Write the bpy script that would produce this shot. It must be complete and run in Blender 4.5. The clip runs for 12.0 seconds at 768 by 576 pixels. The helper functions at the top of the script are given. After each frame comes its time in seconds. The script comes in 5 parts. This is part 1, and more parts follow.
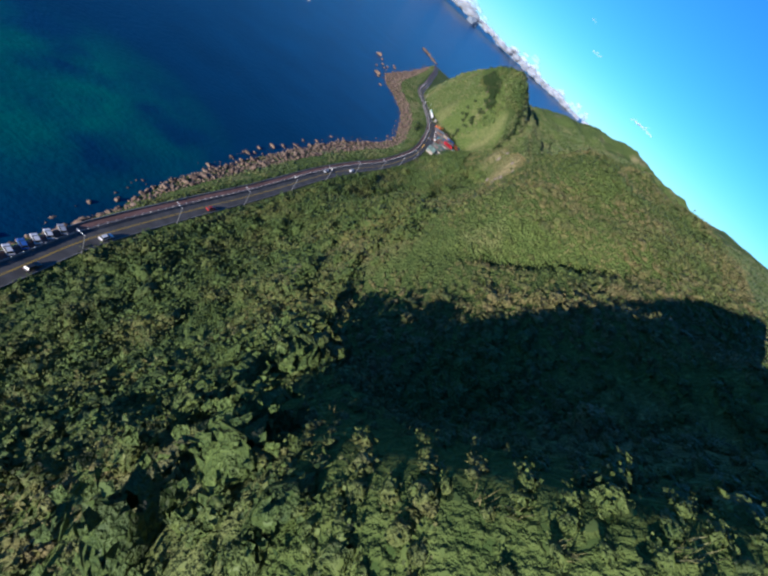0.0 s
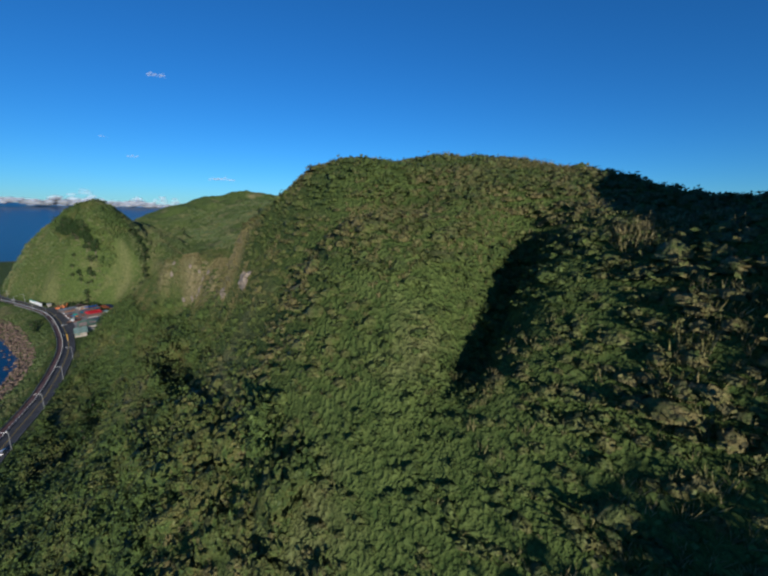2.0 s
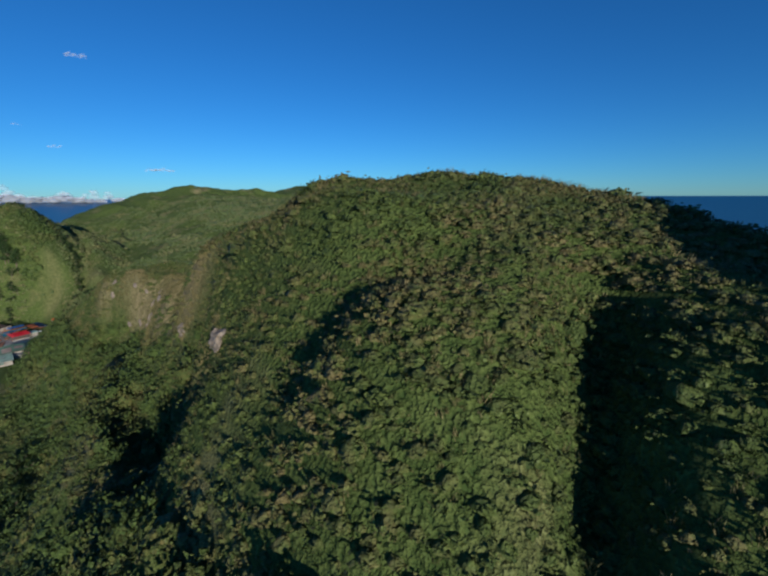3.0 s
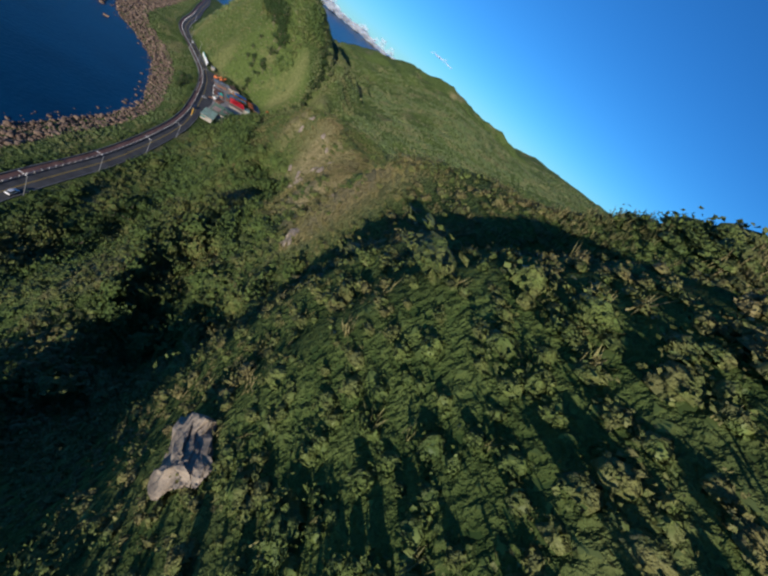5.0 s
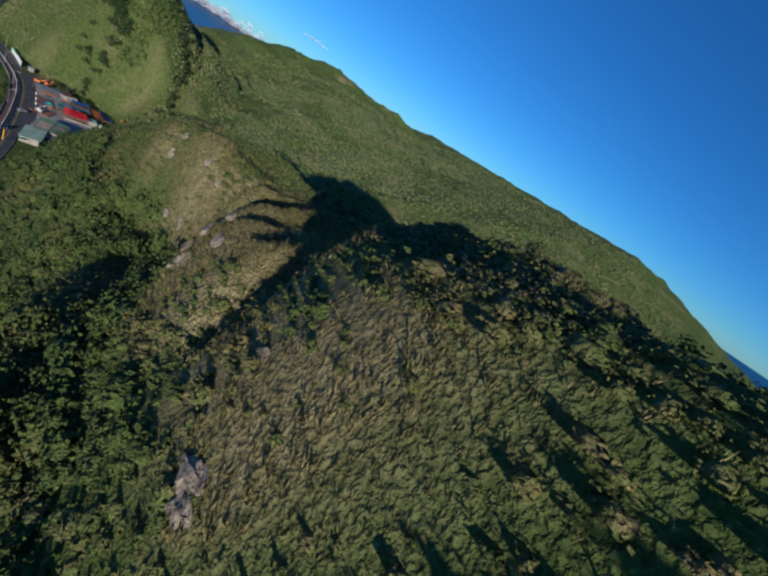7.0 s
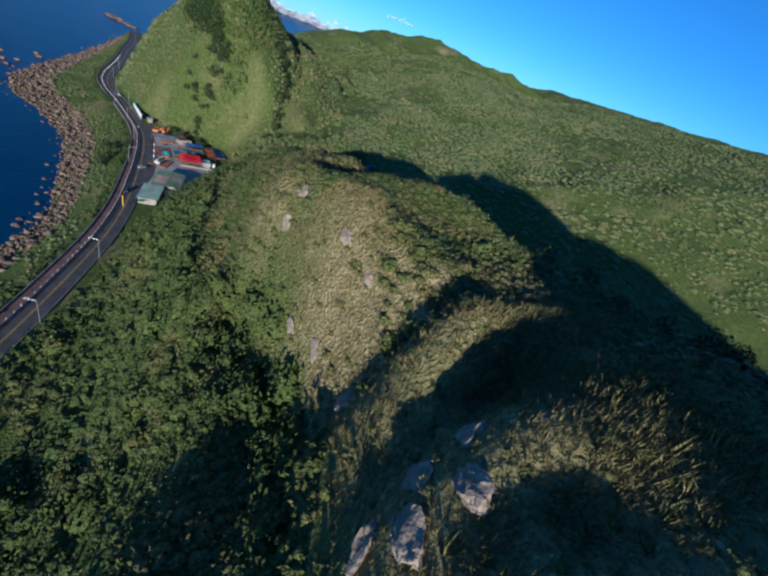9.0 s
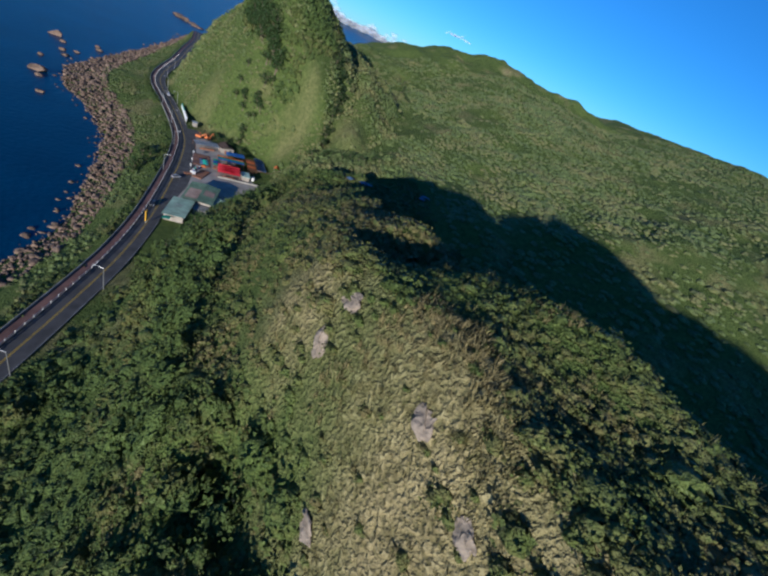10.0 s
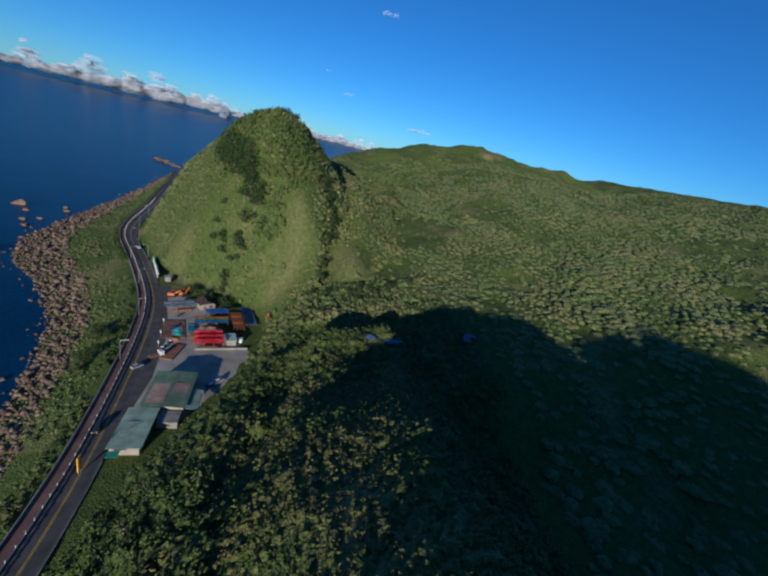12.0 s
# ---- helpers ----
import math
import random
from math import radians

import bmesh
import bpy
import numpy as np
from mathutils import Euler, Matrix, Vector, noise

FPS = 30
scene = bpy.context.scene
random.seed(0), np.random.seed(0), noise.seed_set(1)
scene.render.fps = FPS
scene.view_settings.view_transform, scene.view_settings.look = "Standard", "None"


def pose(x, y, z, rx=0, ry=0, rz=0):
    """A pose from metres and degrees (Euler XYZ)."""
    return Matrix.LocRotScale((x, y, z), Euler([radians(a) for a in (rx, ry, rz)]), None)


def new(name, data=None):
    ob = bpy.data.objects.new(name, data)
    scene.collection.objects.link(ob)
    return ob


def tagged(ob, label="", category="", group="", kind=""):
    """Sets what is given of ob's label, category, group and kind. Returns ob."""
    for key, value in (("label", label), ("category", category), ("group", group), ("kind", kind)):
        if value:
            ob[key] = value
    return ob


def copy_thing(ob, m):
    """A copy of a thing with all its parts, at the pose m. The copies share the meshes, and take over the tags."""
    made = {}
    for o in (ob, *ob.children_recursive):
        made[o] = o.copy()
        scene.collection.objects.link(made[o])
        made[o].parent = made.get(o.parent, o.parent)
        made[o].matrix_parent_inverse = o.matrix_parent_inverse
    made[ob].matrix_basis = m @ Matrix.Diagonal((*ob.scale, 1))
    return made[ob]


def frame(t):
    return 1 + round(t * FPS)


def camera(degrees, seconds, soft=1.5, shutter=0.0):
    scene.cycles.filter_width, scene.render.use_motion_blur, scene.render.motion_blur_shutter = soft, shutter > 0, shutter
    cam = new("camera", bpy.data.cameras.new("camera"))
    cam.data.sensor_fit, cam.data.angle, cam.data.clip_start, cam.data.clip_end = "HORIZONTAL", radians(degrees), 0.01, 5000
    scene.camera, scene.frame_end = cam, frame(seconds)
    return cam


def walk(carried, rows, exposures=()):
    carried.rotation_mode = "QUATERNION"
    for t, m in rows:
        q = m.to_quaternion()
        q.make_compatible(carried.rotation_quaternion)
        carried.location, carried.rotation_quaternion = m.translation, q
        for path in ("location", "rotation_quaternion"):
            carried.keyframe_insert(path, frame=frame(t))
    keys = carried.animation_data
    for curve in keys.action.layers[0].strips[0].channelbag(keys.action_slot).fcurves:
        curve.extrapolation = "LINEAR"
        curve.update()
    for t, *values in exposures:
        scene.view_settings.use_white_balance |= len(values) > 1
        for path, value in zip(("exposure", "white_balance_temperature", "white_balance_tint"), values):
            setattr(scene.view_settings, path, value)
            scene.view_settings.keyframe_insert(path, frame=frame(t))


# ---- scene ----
# ---------------------------------------------------------------- camera
cam = camera(90.0, 12.0, soft=2.45)
PATH = [
    (0.0, pose(-4.57, 21.41, 122.58, 47.11, -34.12, 23.60)),
    (0.5, pose(-8.67, 31.83, 115.39, 62.55, -24.66, 0.74)),
    (1.0, pose(-13.00, 42.42, 111.26, 72.37, -13.77, -16.04)),
    (1.5, pose(-15.75, 54.21, 110.16, 75.83, -7.15, -27.04)),
    (2.0, pose(-15.75, 65.98, 110.93, 78.08, -1.05, -35.86)),
    (2.5, pose(-14.86, 75.72, 114.05, 78.12, 0.67, -40.75)),
    (3.0, pose(-13.32, 83.80, 118.75, 76.32, 0.34, -42.82)),
    (3.5, pose(-10.84, 93.01, 121.79, 74.20, -6.09, -36.28)),
    (3.7, pose(-10.77, 95.55, 123.25, 72.31, -10.35, -31.58)),
    (4.1, pose(-6.95, 106.39, 122.16, 69.45, -16.64, -25.57)),
    (4.5, pose(-2.02, 119.10, 119.43, 64.48, -25.76, -16.84)),
    (4.9, pose(2.77, 132.01, 116.27, 58.93, -33.91, -8.34)),
    (5.3, pose(6.19, 143.43, 113.87, 57.19, -38.46, -5.45)),
    (5.5, pose(6.73, 147.40, 113.34, 59.19, -40.47, -8.08)),
    (6.0, pose(6.87, 157.90, 112.28, 64.19, -44.24, -12.59)),
    (6.5, pose(5.30, 168.92, 111.54, 67.77, -42.99, -15.15)),
    (7.0, pose(4.92, 180.53, 111.34, 66.39, -31.45, -25.70)),
    (7.2, pose(3.80, 184.40, 111.68, 66.22, -29.24, -28.50)),
    (7.6, pose(3.99, 195.89, 110.02, 64.28, -24.71, -28.99)),
    (8.0, pose(4.66, 208.50, 107.56, 61.81, -20.70, -24.55)),
    (8.4, pose(5.43, 221.69, 105.02, 59.84, -17.97, -18.68)),
    (8.8, pose(5.94, 234.90, 103.10, 58.69, -17.65, -14.54)),
    (9.0, pose(6.05, 242.02, 102.53, 58.08, -18.57, -12.96)),
    (9.5, pose(5.92, 258.44, 102.05, 56.38, -21.35, -7.84)),
    (10.0, pose(5.52, 274.87, 101.32, 56.94, -21.76, -5.47)),
    (10.5, pose(4.12, 289.74, 102.12, 59.16, -21.20, -5.34)),
    (11.0, pose(2.92, 307.66, 100.27, 62.58, -18.80, -7.03)),
    (11.5, pose(0.83, 322.03, 102.01, 65.77, -16.28, -8.75)),
    (12.0, pose(-0.82, 335.90, 103.42, 70.34, -12.85, -10.07)),
]
walk(cam, PATH, [(0.0, 0.74, 5480, 16), (0.7, 0.42, 5660, 12), (1.5, 0.15, 5640, 10), (3.7, -0.1, 5640, 10), (5.5, 0.34, 5840, 13),
                 (7.0, 0.06, 5660, 12), (9.0, 0.42, 5380, 13), (10.5, 0.22, 5480, 12), (11.0, 0.14, 5640, 12), (12.0, 0.04, 5640, 12)])

# ---------------------------------------------------------------- world and sun
SUN_EL, SUN_AZ = 11.0, 18.5          # degrees above the horizon; light travels to +y, turned this much to +x
world = bpy.data.worlds.new("sky")
scene.world = world
world.use_nodes = True
wn, wl = world.node_tree.nodes, world.node_tree.links
wn.clear()
sky = wn.new("ShaderNodeTexSky")
sky.sky_type = "NISHITA"
sky.sun_disc = False
sky.sun_elevation = radians(SUN_EL)
sky.sun_rotation = radians(180.0 + SUN_AZ)
sky.altitude = 100.0
sky.air_density, sky.dust_density, sky.ozone_density = 0.8, 0.0, 4.5
background = wn.new("ShaderNodeBackground")
background.inputs[1].default_value = 0.1
world_out = wn.new("ShaderNodeOutputWorld")
deeper = wn.new("ShaderNodeHueSaturation")
deeper.inputs["Saturation"].default_value = 1.05
tint = wn.new("ShaderNodeMix")
tint.data_type, tint.blend_type = "RGBA", "MULTIPLY"
tint.inputs[0].default_value = 1.0
tint.inputs[7].default_value = (0.59, 0.95, 1.09, 1)
wl.new(sky.outputs[0], deeper.inputs["Color"])
wl.new(deeper.outputs[0], tint.inputs[6])
wl.new(tint.outputs[2], background.inputs[0])
wl.new(background.outputs[0], world_out.inputs[0])

sun_data = bpy.data.lights.new("sun", "SUN")
sun_data.energy = 5.0
sun_data.angle = radians(0.6)
sun_data.color = (1.0, 0.86, 0.66)
sun = new("sun", sun_data)
el, az = radians(SUN_EL), radians(SUN_AZ)
ray = Vector((math.sin(az) * math.cos(el), math.cos(az) * math.cos(el), -math.sin(el)))
sun.matrix_world = Matrix.Translation((0, -200, 400)) @ ray.to_track_quat("-Z", "Y").to_matrix().to_4x4()


# ---------------------------------------------------------------- materials
def material(name):
    m = bpy.data.materials.new(name)
    m.use_nodes = True
    n = m.node_tree.nodes
    return m, n, m.node_tree.links, n["Principled BSDF"]


def mixed(n, l, fac, a, b):
    """A colour between a and b (colours or sockets) by the socket fac."""
    mix = n.new("ShaderNodeMix")
    mix.data_type = "RGBA"
    l.new(fac, mix.inputs[0])
    for k, v in ((6, a), (7, b)):
        if hasattr(v, "is_output"):
            l.new(v, mix.inputs[k])
        else:
            mix.inputs[k].default_value = (*v, 1)
    return mix.outputs[2]


def grain(n, l, scale, low=0.35, high=0.65, detail=4.0):
    """Noise in metres of the world, stretched between two levels."""
    co = n.new("ShaderNodeTexCoord")
    tex = n.new("ShaderNodeTexNoise")
    tex.inputs["Scale"].default_value = scale
    tex.inputs["Detail"].default_value = detail
    l.new(co.outputs["Object"], tex.inputs["Vector"])
    ramp = n.new("ShaderNodeMapRange")
    ramp.inputs[1].default_value, ramp.inputs[2].default_value = low, high
    l.new(tex.outputs[0], ramp.inputs[0])
    return ramp.outputs[0]


def bumped(n, l, bsdf, height, strength, distance):
    b = n.new("ShaderNodeBump")
    b.inputs["Strength"].default_value, b.inputs["Distance"].default_value = strength, distance
    l.new(height, b.inputs["Height"])
    l.new(b.outputs[0], bsdf.inputs["Normal"])


def plain(name, color, rough=0.6, metal=0.0, vary=0.25, scale=1.5, relief=0.0):
    m, n, l, b = material(name)
    dark = tuple(c * (1 - vary) for c in color)
    light = tuple(min(1, c * (1 + vary)) for c in color)
    g = grain(n, l, scale, 0.3, 0.7)
    l.new(mixed(n, l, g, dark, light), b.inputs["Base Color"])
    b.inputs["Roughness"].default_value, b.inputs["Metallic"].default_value = rough, metal
    if relief:
        bumped(n, l, b, g, 0.5, relief)
    return m


def foliage(name, dark, light, warm, warm_share, clump=2.4, relief=0.3):
    """Leaves: a hue for every leaf and bush, mottled clumps, patches of warmer leaves tens of metres wide."""
    m, n, l, b = material(name)
    geo = n.new("ShaderNodeNewGeometry")
    mottle = grain(n, l, clump, 0.36, 0.62, 5.0)
    both = n.new("ShaderNodeMath")
    both.operation = "MULTIPLY_ADD"
    both.inputs[1].default_value = 0.5
    half = n.new("ShaderNodeMath")
    half.operation = "MULTIPLY"
    half.inputs[1].default_value = 0.5
    l.new(geo.outputs["Random Per Island"], half.inputs[0])
    l.new(mottle, both.inputs[0])
    l.new(half.outputs[0], both.inputs[2])
    leaf = mixed(n, l, both.outputs[0], dark, light)
    patch = grain(n, l, 0.06, 0.62 - warm_share * 0.5, 0.78 - warm_share * 0.5, 6.0)
    part_warm = n.new("ShaderNodeMath")
    part_warm.operation = "MULTIPLY"
    l.new(patch, part_warm.inputs[0])
    l.new(grain(n, l, 0.9, 0.35, 0.6, 4.0), part_warm.inputs[1])
    l.new(mixed(n, l, part_warm.outputs[0], leaf, warm), b.inputs["Base Color"])
    b.inputs["Roughness"].default_value = 0.6
    b.inputs["Specular IOR Level"].default_value = 0.25
    bumped(n, l, b, mottle, 1.0, relief)
    return m


M_SCRUB = foliage("scrub_leaf", (0.047, 0.078, 0.019), (0.13, 0.172, 0.042), (0.195, 0.166, 0.066), 0.4)
M_WOOD_LEAF = foliage("wood_leaf", (0.033, 0.062, 0.016), (0.108, 0.158, 0.037), (0.15, 0.146, 0.045), 0.3)
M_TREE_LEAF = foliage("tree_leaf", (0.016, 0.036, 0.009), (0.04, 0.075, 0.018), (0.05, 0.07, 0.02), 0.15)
# leaves of the far hill: air haze is mixed into the colour, paler and greyer
M_FAR = foliage("hazed_far_leaf", (0.072, 0.106, 0.034), (0.148, 0.194, 0.062), (0.21, 0.195, 0.08), 0.35, 0.9, 0.5)
M_REED = foliage("reed_grass", (0.09, 0.105, 0.03), (0.25, 0.235, 0.095), (0.32, 0.26, 0.12), 0.4)
M_GRASS = foliage("dry_grass", (0.17, 0.15, 0.06), (0.4, 0.33, 0.155), (0.18, 0.185, 0.06), 0.4)


def ground_material():
    """Low growth between the bushes: green, with tan dry grass where the ground's own cover says so."""
    m, n, l, b = material("hillside_ground")
    cover = n.new("ShaderNodeAttribute")
    cover.attribute_name = "dry_cover"
    a = grain(n, l, 0.035, 0.54, 0.8, 8.0)
    most = n.new("ShaderNodeMath")
    most.operation = "MAXIMUM"
    l.new(a, most.inputs[0])
    l.new(cover.outputs["Fac"], most.inputs[1])
    c = grain(n, l, 0.5, 0.35, 0.65, 6.0)
    clump = grain(n, l, 1.9, 0.36, 0.64, 5.0)
    tone = n.new("ShaderNodeMath")
    tone.operation = "MULTIPLY_ADD"
    tone.inputs[1].default_value = 0.55
    part_c = n.new("ShaderNodeMath")
    part_c.operation = "MULTIPLY"
    part_c.inputs[1].default_value = 0.45
    l.new(c, part_c.inputs[0])
    l.new(clump, tone.inputs[0])
    l.new(part_c.outputs[0], tone.inputs[2])
    green = mixed(n, l, tone.outputs[0], (0.056, 0.092, 0.023), (0.145, 0.19, 0.052))
    tan = mixed(n, l, tone.outputs[0], (0.17, 0.15, 0.065), (0.44, 0.37, 0.19))
    l.new(mixed(n, l, most.outputs[0], green, tan), b.inputs["Base Color"])
    b.inputs["Roughness"].default_value = 0.9
    b.inputs["Specular IOR Level"].default_value = 0.1
    bumped(n, l, b, clump, 1.0, 0.5)
    return m


def sea_material():
    m, n, l, b = material("sea_water")
    co = n.new("ShaderNodeTexCoord")
    shallow = n.new("ShaderNodeVectorMath")
    shallow.operation = "DISTANCE"
    shallow.inputs[1].default_value = (-165, 150, 0)
    l.new(co.outputs["Object"], shallow.inputs[0])
    reach = n.new("ShaderNodeMapRange")
    reach.inputs[1].default_value, reach.inputs[2].default_value = 85, 25
    l.new(shallow.outputs["Value"], reach.inputs[0])
    g = grain(n, l, 0.02, 0.3, 0.75, 5.0)
    deep = mixed(n, l, g, (0.002, 0.030, 0.076), (0.004, 0.050, 0.118))
    reef = n.new("ShaderNodeMath")
    reef.operation = "MULTIPLY"
    l.new(reach.outputs[0], reef.inputs[0])
    l.new(grain(n, l, 0.03, 0.35, 0.6, 3.0), reef.inputs[1])
    l.new(mixed(n, l, reef.outputs[0], deep, (0.006, 0.13, 0.11)), b.inputs["Base Color"])
    b.inputs["Roughness"].default_value = 0.3
    b.inputs["IOR"].default_value = 1.33
    b.inputs["Specular IOR Level"].default_value = 0.22
    bumped(n, l, b, grain(n, l, 0.35, 0.2, 0.8, 6.0), 0.35, 0.5)
    return m


def rock_material(name, dark, light):
    m, n, l, b = material(name)
    obj = n.new("ShaderNodeNewGeometry")
    g = grain(n, l, 0.9, 0.3, 0.7, 8.0)
    base = mixed(n, l, g, dark, light)
    tone = mixed(n, l, obj.outputs["Random Per Island"], (0.55, 0.5, 0.48), (1.0, 1.0, 1.0))
    mul = n.new("ShaderNodeMix")
    mul.data_type, mul.blend_type = "RGBA", "MULTIPLY"
    mul.inputs[0].default_value = 1.0
    l.new(base, mul.inputs[6])
    l.new(tone, mul.inputs[7])
    l.new(mul.outputs[2], b.inputs["Base Color"])
    b.inputs["Roughness"].default_value = 0.85
    bumped(n, l, b, g, 0.7, 0.3)
    return m


M_GROUND = ground_material()
M_SEA = sea_material()
M_BOULDER = rock_material("shore_rock", (0.07, 0.05, 0.036), (0.29, 0.205, 0.145))
M_CLIFF = rock_material("cliff_rock", (0.25, 0.215, 0.165), (0.5, 0.44, 0.35))
M_ASPHALT = plain("asphalt", (0.075, 0.072, 0.068), 0.85, vary=0.35, scale=0.25)
M_LOT = plain("parking_concrete", (0.36, 0.325, 0.28), 0.9, vary=0.3, scale=0.15)
M_PATH = plain("red_path", (0.17, 0.09, 0.07), 0.9, vary=0.35, scale=0.2)
M_CONCRETE = plain("concrete", (0.25, 0.24, 0.215), 0.9, vary=0.3, scale=0.4)
M_WHITE = plain("white_paint", (0.75, 0.75, 0.73), 0.5, vary=0.1)
M_LINE = plain("worn_line_paint", (0.13, 0.13, 0.125), 0.7, vary=0.5, scale=0.4)
M_SIGN = plain("yellow_sign", (0.75, 0.42, 0.02), 0.5, vary=0.12)
M_YELLOW = plain("yellow_paint", (0.55, 0.36, 0.03), 0.6, vary=0.25)

# ---------------------------------------------------------------- lie of the land
ROAD_Z = 9.0
ROAD = [(-92, -160), (-85, -60), (-80, 10), (-79, 70), (-80, 100), (-76, 140), (-71, 180), (-66, 235), (-60, 275), (-50, 325), (-45, 380), (-45, 415), (-49, 452), (-57, 500), (-67, 535), (-90, 583), (-112, 625), (-123, 662), (-133, 730), (-146, 800), (-160, 880), (-180, 960)]
SHORE = [(-140, -160), (-120, -60), (-102, 20), (-94, 80), (-94, 122), (-99, 150), (-99, 180), (-97, 236), (-94, 285), (-88, 330), (-77, 375), (-73, 413), (-78, 440), (-87, 470), (-98, 504), (-112, 530), (-132, 556), (-152, 576), (-168, 612), (-174, 660), (-176, 740), (-179, 800), (-188, 900), (-195, 960)]


def smooth_line(points, step):
    """A Catmull-Rom curve through the points, sampled about every step metres."""
    p = [np.array(q, float) for q in points]
    p = [2 * p[0] - p[1]] + p + [2 * p[-1] - p[-2]]
    out = []
    for a, b, c, d in zip(p, p[1:], p[2:], p[3:]):
        k = max(2, int(np.linalg.norm(c - b) / step))
        for s in np.arange(k) / k:
            out.append(0.5 * (2 * b + (c - a) * s + (2 * a - 5 * b + 4 * c - d) * s * s + (3 * b - a - 3 * c + d) * s ** 3))
    return np.array(out + [p[-2]])


ROAD_LINE, SHORE_LINE = smooth_line(ROAD, 4.0), smooth_line(SHORE, 5.0)


def side_of(line, x, y):
    """The signed distance from a line: positive to its right, inland."""
    best, sign = np.full(x.shape, 1e9), np.zeros(x.shape)
    for a, b in zip(line, line[1:]):
        d = b - a
        s = np.clip(((x - a[0]) * d[0] + (y - a[1]) * d[1]) / (d @ d), 0, 1)
        dist = np.hypot(x - a[0] - s * d[0], y - a[1] - s * d[1])
        near = dist < best
        best = np.where(near, dist, best)
        sign = np.where(near, np.sign(d[1] * (x - a[0]) - d[0] * (y - a[1])), sign)
    return best * np.where(sign == 0, 1, sign)


def rough(x, y, size, seed):
    """Value noise, -1 to 1, with lumps of about the given size."""
    u, v = x / size, y / size
    i, j = np.floor(u), np.floor(v)
    fu, fv = u - i, v - j
    fu, fv = fu * fu * (3 - 2 * fu), fv * fv * (3 - 2 * fv)

    def h(a, b):
        s = np.sin(a * 127.1 + b * 311.7 + seed * 74.7) * 43758.5453
        return (s - np.floor(s)) * 2 - 1
    return (h(i, j) * (1 - fu) + h(i + 1, j) * fu) * (1 - fv) + (h(i, j + 1) * (1 - fu) + h(i + 1, j + 1) * fu) * fv


# the near hill: crest, top and shares of the height at stations along the coast
ST_Y = [-60, 10, 50, 80, 105, 130, 155, 180, 205, 230, 255, 280, 305, 340, 385, 430]
ST_CREST = [73.4, 65.3, 54.7, 50.7, 58.5, 54.2, 44.2, 45.0, 41.6, 49.6, 52.3, 58.2, 40.0, 24.8, 22.8, 32.9]
ST_TOP = [130.7, 131.9, 127.5, 112.0, 118.6, 122.2, 119.6, 109.7, 108.1, 101.1, 89.3, 82.6, 83.8, 76.7, 62.0, 47.9]
ST_FOOT_Y = [-200, 388, 416, 432, 474, 508]
ST_FOOT = [8, 9, 12, 18, 33, 40]
SLOPE_F = [0, 0.3, 0.5, 0.62, 0.72, 0.82, 0.91, 1]
SLOPE = [
    [0.33, 0.70, 0.85, 0.93, 0.97, 0.99],
    [0.33, 0.70, 0.84, 0.93, 0.98, 1.00],
    [0.25, 0.60, 0.73, 0.80, 0.97, 0.99],
    [0.27, 0.59, 0.79, 0.90, 0.97, 0.98],
    [0.26, 0.67, 0.90, 0.93, 0.95, 0.98],
    [0.24, 0.60, 0.81, 0.95, 0.97, 0.98],
    [0.25, 0.48, 0.64, 0.92, 0.92, 1.00],
    [0.26, 0.46, 0.48, 0.75, 1.01, 0.99],
    [0.23, 0.46, 0.47, 0.70, 0.94, 0.97],
    [0.17, 0.51, 0.58, 0.84, 0.94, 0.96],
    [0.11, 0.52, 0.61, 0.92, 0.95, 0.98],
    [0.12, 0.51, 0.61, 0.97, 1.00, 1.00],
    [0.12, 0.47, 0.55, 0.95, 0.99, 0.99],
    [0.21, 0.57, 0.67, 0.85, 0.94, 0.98],
    [0.43, 0.62, 0.76, 0.84, 0.89, 0.94],
    [0.61, 0.64, 0.86, 0.88, 0.89, 0.91],
]
GULLIES = [(33, 98, 8, 88.5, 7, 3.5), (26, 111, 1, 123.5, 3.5, 5), (27, 160, 6, 152.5, 6, 3.5), (15, 145, 8, 144, 4, 5), (40, 152, 32, 163, -1.6, 6), (30, 228.5, 15, 217, 6.5, 3.2),
           (36, 267, 17, 256.5, 6.5, 3.2), (42, 260, 30, 256, -1.2, 7), (33, 276.5, 20, 275, 3.5, 2.4), (38, 271.5, 19, 268, -2, 3.2), (36, 240, 22, 233, 6, 8), (30, 248, 19, 251, 5, 4.5),
           (51, 339, 37, 341, -7, 6), (8, 316, 3, 312, -6, 6), (19, 321, 36, 324, 5, 5.5), (46, 303, 26, 309, -1.5, 5),
           (-52, 604, -24, 552, 8, 7), (10, 572, 20, 558, 6, 4), (20, 560, 15, 522, 8, 4.5), (82, 735, 77, 640, 4, 4)]
# the far hill: its crest, with the steepness of its valley side
FAR = [(-134, 609, 18, 0.91), (-100, 607, 48, 0.96), (-73, 606, 60, 1.04), (-38, 606, 101, 1.2), (-20, 588, 108, 1.03), (-15, 639, 105, 0.89),
       (10, 747, 79, 0.42), (86, 890, 97, 0.33), (156, 849, 126, 0.38), (212, 865, 136, 0.47), (331, 836, 127, 0.42), (405, 806, 119, 0.43),
       (478, 733, 109, 0.43), (560, 610, 80, 0.43), (577, 449, 60, 0.42), (572, 232, 50, 0.42)]
SHOULDER = [(-38, 606, 99), (-52, 648, 92), (-66, 662, 82), (-84, 666, 60), (-100, 670, 36)]
